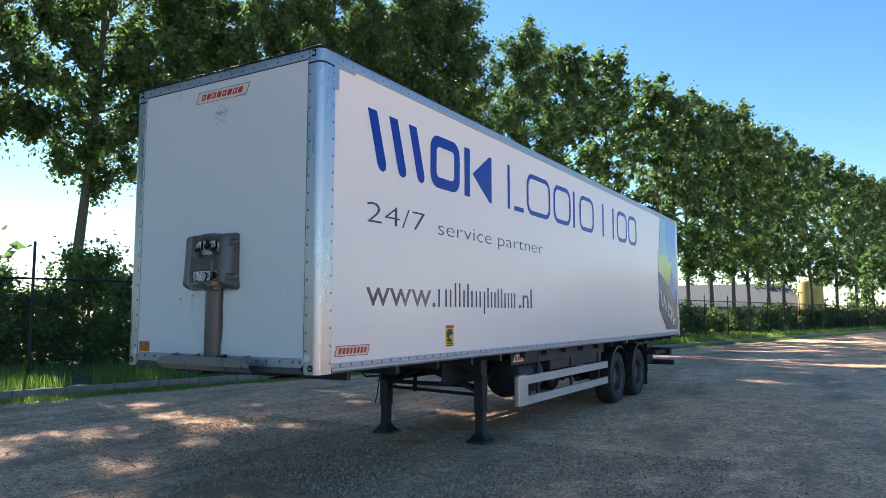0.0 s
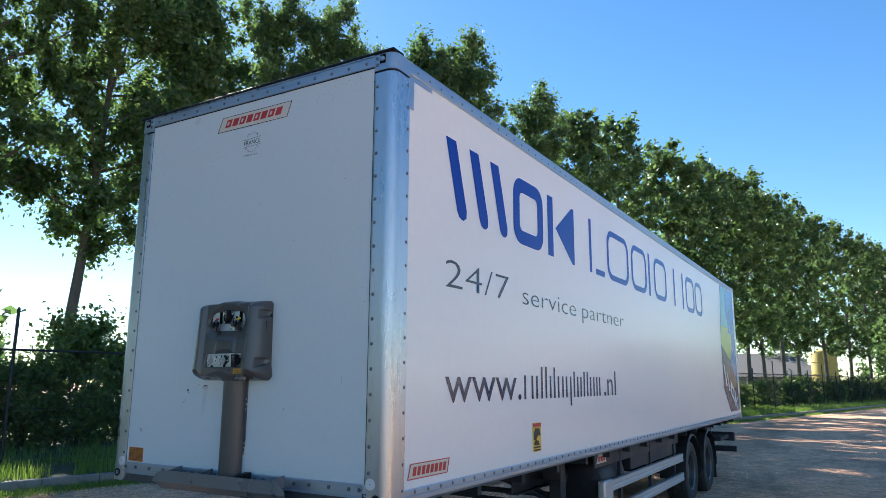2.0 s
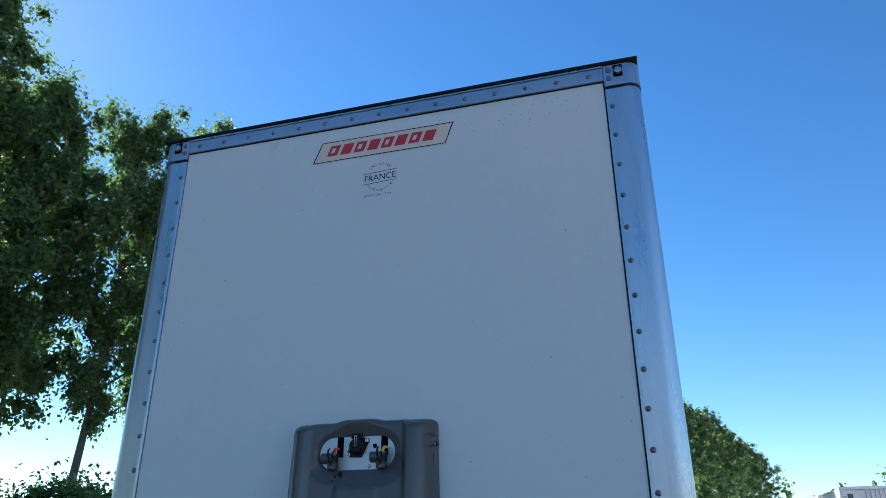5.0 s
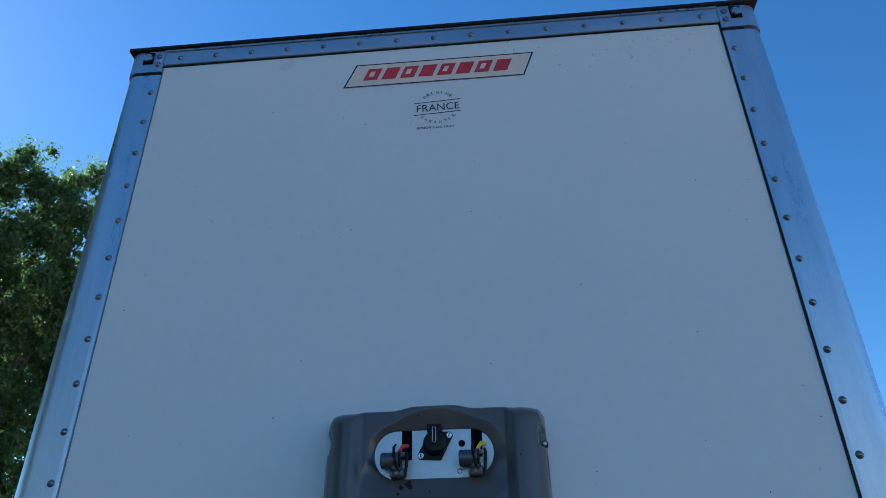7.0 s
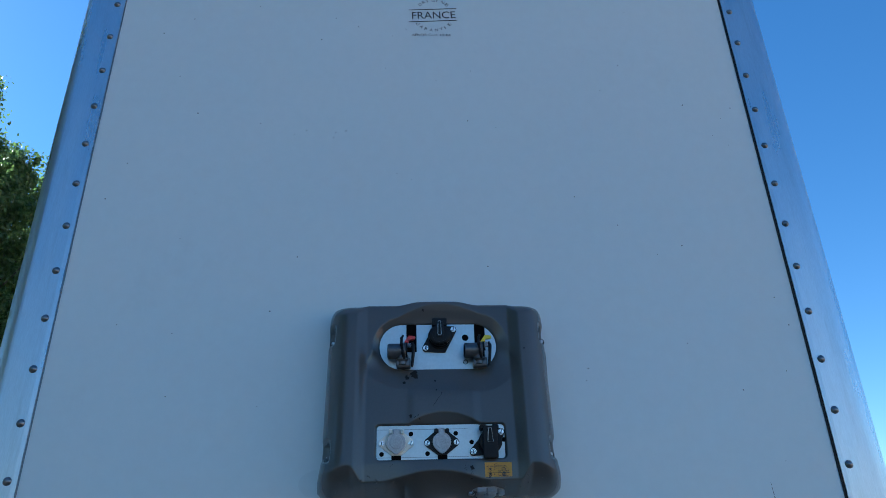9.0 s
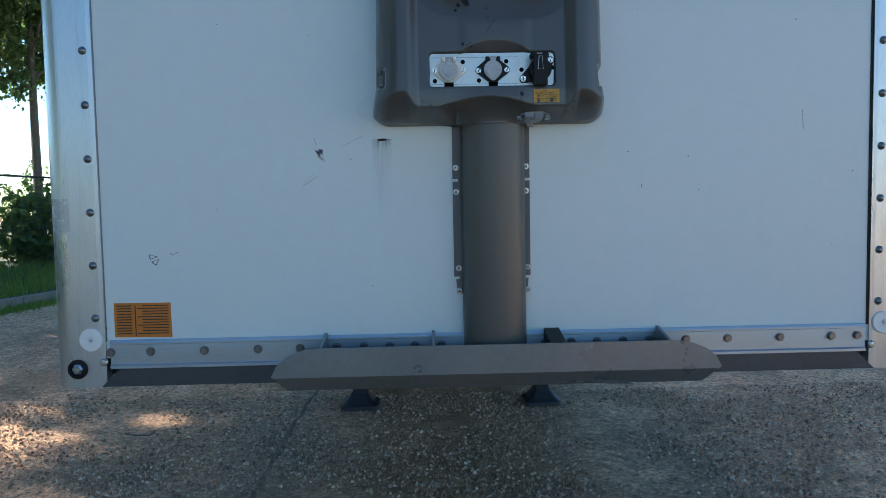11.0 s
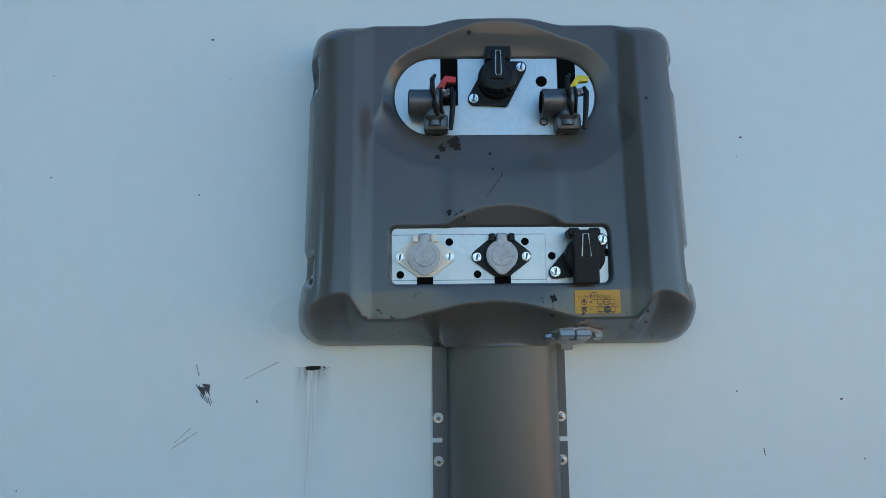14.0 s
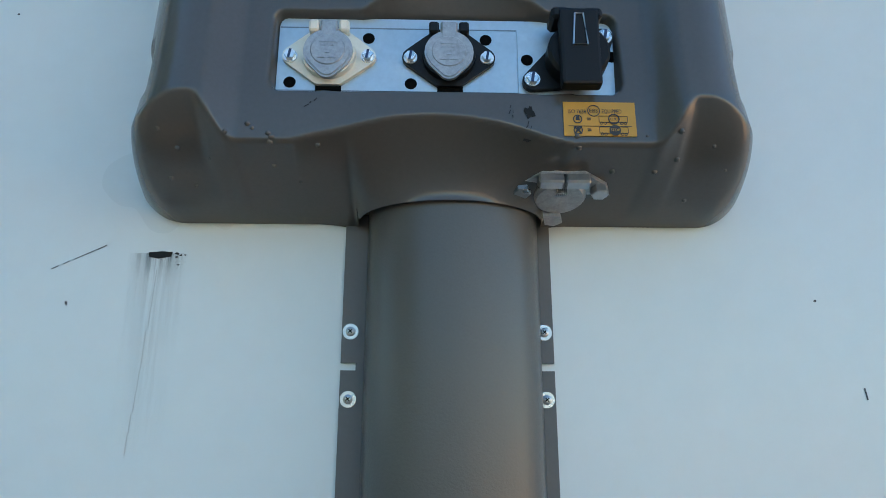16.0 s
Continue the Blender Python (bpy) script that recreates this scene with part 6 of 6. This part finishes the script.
def leg_links():
    bm = bmesh.new()
    tube(bm, [(-0.72, 4.02, 0.74), (0.72, 4.02, 0.74)], 0.030, 10)
    part("leg_link", bm, CHASSIS, trailer)
    bm = bmesh.new()
    box(bm, -0.72, 0.72, 4.10, 4.14, 0.88, 0.96)
    part("leg_link", bm, CHASSIS, trailer)
    bm = bmesh.new()
    tube(bm, [(-0.95, 3.92, 1.16), (-1.0, 3.72, 1.14), (-1.02, 3.67, 1.05), (-1.02, 3.67, 0.86), (-0.98, 3.70, 0.82), (-0.88, 3.92, 0.82)], 0.014, 8)
    part("crank_handle", bm, CHASSIS, trailer)
    # crossed stays from the legs up to the beams
    for pts, r in (([(0.74, 4.0, 0.66), (-0.30, 3.55, 1.14)], 0.026), ([(-0.74, 4.0, 0.78), (0.62, 3.45, 1.16)], 0.026), ([(0.76, 4.0, 0.98), (0.50, 3.25, 1.16)], 0.022), ([(-0.74, 4.02, 0.66), (0.74, 4.02, 0.62)], 0.024)):
        bm = bmesh.new()
        tube(bm, pts, r, 8)
        part("stay", bm, CHASSIS, trailer)
    bm = bmesh.new()
    tube(bm, [(-0.88, 3.90, 0.80), (-0.90, 3.87, 0.55), (-0.93, 3.86, 0.42)], 0.010, 6)
    part("hanging_strap", bm, CHASSIS, trailer)


leg_links()


def side_guard(s):
    x0, x1 = sorted((s * 1.17, s * 1.12))
    bm = bmesh.new()
    box(bm, *sorted((s * 1.185, s * 1.10)), 4.36, 4.68, 0.44, 0.875, 0.03, 3)
    g = part("side_guard", bm, GUARD, trailer, "two-bar aluminium side guard with a wide end post")
    for z in (0.735, 0.445):
        bm = bmesh.new()
        outer = s * 1.172
        prof = [(s * 1.12, 0, z), (outer, 0, z), (outer, 0, z + 0.045), (outer - s * 0.006, 0, z + 0.052), (outer - s * 0.006, 0, z + 0.062), (outer, 0, z + 0.07), (outer, 0, z + 0.118), (s * 1.12, 0, z + 0.118)]
        sheet(bm, prof + [prof[0]], [Matrix.Translation((0, y, 0)) for y in (4.66, 8.36)])
        part("guard_bar", bm, GUARD, g)
    for y in (5.2, 6.6, 8.0):
        bm = bmesh.new()
        box(bm, *sorted((s * 1.12, s * 1.08)), y - 0.03, y + 0.03, 0.46, 1.22)
        part("guard_bracket", bm, CHASSIS, g)
    return g


for s in (1, -1):
    side_guard(s)


def wheel(s, y):
    c = Matrix.Translation((s * 0.80, y, 0.50)) @ Matrix.Rotation(radians(90 * s), 4, 'Y')
    bm = bmesh.new()
    prof = [(0.30, 0.02), (0.33, 0.0), (0.42, -0.005), (0.475, 0.015), (0.495, 0.05), (0.50, 0.09), (0.488, 0.093), (0.488, 0.107), (0.50, 0.11), (0.50, 0.165), (0.488, 0.168), (0.488, 0.182), (0.50, 0.185), (0.50, 0.24), (0.488, 0.243), (0.488, 0.257), (0.50, 0.26), (0.495, 0.30), (0.475, 0.335), (0.42, 0.355), (0.33, 0.35), (0.30, 0.33)]
    lathe(bm, prof, c, 48, True)
    e = part("wheel", bm, RUBBER, trailer, "dusty black tyre on a dark steel rim", True)
    bm = bmesh.new()
    lathe(bm, [(0.30, 0.02), (0.29, 0.34), (0.27, 0.325), (0.255, 0.23), (0.19, 0.21), (0.16, 0.23), (0.14, 0.27), (0.0, 0.275)], c, 36)
    rim = part("rim", bm, RIM, e, "", True)
    for i in range(10):
        a = i * math.pi / 5
        bm = bmesh.new()
        lathe(bm, [(0.016, 0), (0.015, 0.03), (0, 0.032)], c @ Matrix.Translation((0.17 * math.cos(a), 0.17 * math.sin(a), 0.215)), 8)
        part("wheel_nut", bm, BOLT, rim)
    for i in range(8):
        a = i * math.pi / 4 + 0.3
        bm = bmesh.new()
        lathe(bm, [(0.024, 0), (0.024, 0.003), (0, 0.003)], c @ Matrix.Translation((0.225 * math.cos(a), 0.225 * math.sin(a), 0.2235)), 10)
        part("vent_hole", bm, HOLE, rim)


def axle_group():
    for y in (9.08, 10.55):
        for s in (1, -1):
            wheel(s, y)
            bm = bmesh.new()
            rows = []
            for i in range(15):
                a = radians(-8 + 196 * i / 14)
                r = 0.60
                rows.append([bm.verts.new((s * x, y - r2 * math.cos(a), 0.52 + r2 * math.sin(a))) for x, r2 in ((0.76, r), (1.175, r), (1.19, r - 0.03), (1.19, r - 0.035), (1.17, r - 0.012), (0.76, r - 0.012))])
            for a, b in zip(rows, rows[1:]):
                for j in range(6):
                    k = (j + 1) % 6
                    bm.faces.new((a[j], a[k], b[k], b[j]))
            part("mudguard", bm, MUD, trailer, "black plastic mudguard over the wheel", True)
        bm = bmesh.new()
        tube(bm, [(-0.85, y, 0.50), (0.85, y, 0.50)], 0.07, 14)
        part("axle", bm, CHASSIS, trailer)
        for s in (1, -1):
            part("air_spring", boxed(s * 0.5 - 0.12, s * 0.5 + 0.12, y + 0.2, y + 0.45, 0.52, 0.80, 0.05, 3), RUBBER, trailer)
            bm = bmesh.new()
            box(bm, s * 0.5 - 0.05, s * 0.5 + 0.05, y - 0.6, y + 0.5, 0.44, 0.53, 0.01, 1)
            part("trailing_arm", bm, CHASSIS, trailer)
        for s in (1, -1):
            if y > 10:
                bm = bmesh.new()
                box(bm, *sorted((s * 0.78, s * 1.16)), y + 0.62, y + 0.63, 0.18, 0.75)
                part("mud_flap", bm, RUBBER, trailer)


axle_group()


def under_boxes():
    # tank, locker, rear gear
    bm = bmesh.new()
    prof = [(0.0, 0.0), (0.20, 0.0), (0.27, 0.03), (0.30, 0.09), (0.30, 0.85), (0.27, 0.92), (0.20, 0.95), (0.0, 0.95)]
    lathe(bm, prof, Matrix.Translation((0.78, 4.62, 0.82)) @ Matrix.Rotation(radians(-90), 4, 'X'), 32)
    part("air_tank", bm, CHASSIS, trailer, "dark round tank under the floor", True)
    bm = boxed(0.62, 1.10, 5.7, 8.2, 0.86, 1.19, 0.012, 1)
    part("locker", bm, CHASSIS, trailer, "dark locker box under the floor")
    bm = boxed(-1.10, -0.62, 4.8, 8.2, 0.86, 1.19, 0.012, 1)
    part("locker", bm, CHASSIS, trailer)
    bm = boxed(1.09, 1.115, 4.25, 8.3, 1.02, 1.215, 0.004, 1)
    part("side_valance", bm, CHASSIS, trailer)
    s = flat("maker_mark", [(4.30, 1.06), (4.66, 1.06), (4.60, 1.165), (4.38, 1.165)], on_side(1.116), CREAM, trailer, "small pale sticker with plain red bars")
    for i in range(3):
        flat("red_bar", rect(4.37 + 0.085 * i, 4.435 + 0.085 * i, 1.08, 1.135), on_side(1.118), REDV, s)
    for y in (7.0, 9.8):
        bm = bmesh.new()
        lathe(bm, [(0.03, 0), (0.028, 0.012), (0, 0.014)], on_side(1.115) @ Matrix.Translation((y, 1.17, 0)), 16)
        part("marker_lamp", bm, CREAM, trailer)
    part("light_bar", boxed(-1.2, 1.2, 13.25, 13.40, 0.72, 0.90, 0.01, 1), CHASSIS, trailer)
    part("underrun_bar", boxed(-1.18, 1.18, 13.62, 13.74, 0.46, 0.58, 0.01, 1), CHASSIS, trailer, "dark underrun bar behind the wheels")
    for s in (1, -1):
        part("underrun_arm", boxed(s * 0.62 - 0.05, s * 0.62 + 0.05, 13.1, 13.62, 0.50, 1.0, 0.01, 1), CHASSIS, trailer)
        part("tail_lamp", boxed(*sorted((s * 0.75, s * 1.15)), 13.40, 13.46, 0.75, 0.87, 0.01, 1), REDP, trailer)
    part("tail_lift_frame", boxed(-1.1, 1.1, 12.2, 13.2, 0.78, 0.86, 0.01, 1), CHASSIS, trailer)


under_boxes()

# ---- other vehicles and buildings round the yard ----
def parked_trailer(paint, label):
    """A box trailer at the origin, its rear doors facing -y."""
    e = thing("parked_trailer", label, "trailer", "parked trailers")
    part("box_body", boxed(-1.25, 1.25, 0.06, 13.4, 1.2, 4.05, 0.03, 2), paint, e)
    for s in (1, -1):
        d = part("rear_door", boxed(*sorted((s * 0.015, s * 1.20)), 0.0, 0.06, 1.28, 3.97, 0.012, 1), paint, e)
        for x in (0.16, 0.34):
            bm = bmesh.new()
            tube(bm, [(s * x, -0.035, 1.15), (s * x, -0.035, 4.0)], 0.017, 8)
            part("lock_bar", bm, BOLT, d)
        for z in (1.6, 2.3, 3.0, 3.7):
            part("hinge", boxed(*sorted((s * 1.06, s * 1.23)), -0.02, 0.0, z - 0.04, z + 0.04, 0.004, 1), BOLT, d)
        part("rear_post", boxed(*sorted((s * 1.205, s * 1.27)), -0.01, 0.10, 1.1, 4.06, 0.006, 1), ALU, e)
        for y in (9.8, 11.1, 12.4):
            bm = bmesh.new()
            lathe(bm, [(0.0, 0.0), (0.30, 0.02), (0.46, 0.0), (0.50, 0.05), (0.50, 0.30), (0.46, 0.35), (0.0, 0.32)], Matrix.Translation((s * 0.8, 13.4 - y + 0.2, 0.5)) @ Matrix.Rotation(radians(90 * s), 4, 'Y'), 24)
            part("wheel", bm, RUBBER, e)
        part("landing_leg", boxed(*sorted((s * 0.72, s * 0.86)), 10.6, 10.75, 0.0, 1.2, 0.01, 1), CHASSIS, e)
    part("header", boxed(-1.27, 1.27, -0.012, 0.10, 3.98, 4.10, 0.01, 1), ALU, e)
    part("bumper", boxed(-1.2, 1.2, 0.02, 0.14, 0.45, 0.57, 0.01, 1), CHASSIS, e)
    part("chassis", boxed(-0.55, 0.55, 0.2, 13.2, 0.8, 1.2), CHASSIS, e)
    part("vent_mark", boxed(-1.02, -0.82, -0.012, 0.0, 3.62, 3.82), GREYV, e)
    return e


def park():
    white = parked_trailer(SIDE, "white box trailer with closed rear doors, parked across the yard")
    red = parked_trailer(REDPAINT, "dark red box trailer parked beyond the white ones")
    white.matrix_basis = Matrix.Translation((9.35, 30.6, 0))
    red.matrix_basis = Matrix.Translation((13.0, 80.0, 0))
    for x, y in ((13.3, 31.4), (17.6, 30.8), (33.5, 45.0), (37.7, 45.5), (42, 44.6)):
        copy_thing(white, Matrix.Translation((x, y, 0)))


park()


def barn():
    e = thing("farm_shed", "low shed with a long grey corrugated roof beyond the trees", "building")
    y0, z0 = 118.0, 0.0
    x0, x1 = -33.0, -1.75
    part("wall", boxed(x0 + 0.5, x1 - 0.5, y0 + 1.0, y0 + 24.0, z0 - 1.0, z0 + 3.2), BARNW, e)
    bm = bmesh.new()
    n = 150
    lo, hi = [], []
    for i in range(n + 1):
        x = x0 + (x1 - x0) * i / n
        d = 0.035 * (i % 2)
        lo.append(bm.verts.new((x, y0, z0 + 2.9 + d)))
        hi.append(bm.verts.new((x - 4.2 * i / n, y0 + 12.5, z0 + 7.0 + d)))
    for i in range(n):
        bm.faces.new((lo[i], lo[i + 1], hi[i + 1], hi[i]))
    part("roof", bm, ROOFT, e)
    s = thing("silo", "yellow round silo beside the shed", "silo", at=(-1.1, 112, 0))
    bm = bmesh.new()
    lathe(bm, [(1.7, -0.5), (1.7, 6.2), (1.5, 6.5), (0, 6.9)], Matrix(), 28)
    part("shell", bm, SILO, s, "", True)
    for z in (1.5, 3.2, 4.9):
        bm = bmesh.new()
        lathe(bm, [(1.70, z), (1.76, z + 0.02), (1.76, z + 0.10), (1.70, z + 0.12)], Matrix(), 28)
        part("hoop", bm, SILO, s)


barn()


def distant_trees():
    """Woods on the horizon beyond the hedge and behind the yard."""
    rng = random.Random(40)
    c, r = [], []
    for k in range(60):
        a = radians(70 + 95 * k / 60 + rng.uniform(-0.6, 0.6))
        d = rng.uniform(120, 165)
        h = rng.uniform(6.5, 12.5) if k % 4 else rng.uniform(4, 7)
        for q in range(9):
            z = h * (0.15 + 0.85 * q / 8)
            c.append((d * math.cos(a) + rng.uniform(-1, 1), d * math.sin(a) + rng.uniform(-1, 1), z + 0.4))
            r.append((1.9 if q else 1.2) * (1.25 - 0.85 * q / 8))
    v, f = leaf_cloud(c, r, 26000, 0.38, 41, 1.0)
    tagged(raw("far_woods", v, f, LEAF), "distant row of small dark trees on the horizon", "trees", "", "stuff")
    c, r = [], []
    for k in range(110):
        a = radians(-200 + 255 * k / 110)
        d = rng.uniform(90, 120)
        h = rng.uniform(6, 10)
        for q in range(6):
            c.append((d * math.cos(a) + 20 + rng.uniform(-2, 2), d * math.sin(a) + rng.uniform(-2, 2), h * (0.1 + 0.8 * q / 5)))
            r.append(2.6 * (1.2 - 0.7 * q / 5))
    v, f = leaf_cloud(c, r, 16000, 0.8, 42, 1.0)
    tagged(raw("woods_round_yard", v, f, LEAF), "line of trees round the far side of the yard", "trees", "", "stuff")


distant_trees()


def loose_stones():
    """Gravel and grit lying on the yard near the trailer."""
    rng = np.random.RandomState(12)
    n = 96000
    x = np.where(rng.rand(n) < 0.75, rng.uniform(-4.0, 4.0, n), rng.normal(0, 4.0, n))
    y = np.where(rng.rand(n) < 0.75, 0.7 + 3.6 * rng.rand(n), -2.5 + 11 * rng.rand(n))
    s = 0.0026 + 0.0115 * rng.rand(n) ** 3.4
    ring = np.arange(5) * 2 * np.pi / 5
    verts, faces = [], []
    for i in range(n):
        if noise.noise(Vector((x[i] * 1.3, y[i] * 1.3, 5))) < rng.uniform(-0.45, 0.15):
            continue
        a = ring + rng.uniform(0, 6.28)
        r = s[i] * rng.uniform(0.65, 1.35, 5)
        k = len(verts)
        for q in range(5):
            verts.append((x[i] + 1.25 * r[q] * math.cos(a[q]), y[i] + r[q] * math.sin(a[q]), -0.006))
        for q in range(3):
            b = 2 * math.pi * q / 3 + a[0]
            verts.append((x[i] + 0.5 * s[i] * math.cos(b), y[i] + 0.5 * s[i] * math.sin(b), -0.002 + s[i] * rng.uniform(0.55, 1.05)))
        faces += [tuple(k + w for w in f) for f in ((5, 6, 7), (0, 1, 5), (1, 6, 5), (1, 2, 6), (2, 3, 6), (3, 7, 6), (3, 4, 7), (4, 0, 5), (4, 5, 7))]
    tagged(raw("loose_gravel", verts, faces, STONE), "scattered grey gravel and grit on the yard", "gravel", "", "stuff")
    bm = bmesh.new()
    tube(bm, [(-2.55, 3.3, 0.012), (-2.46, 3.26, 0.012), (-2.34, 3.24, 0.014), (-2.31, 3.28, 0.03)], 0.005, 6)
    t = part("twig", bm, BARK)
    tagged(t, "short dark twig lying on the gravelly ground", "twig")


loose_stones()
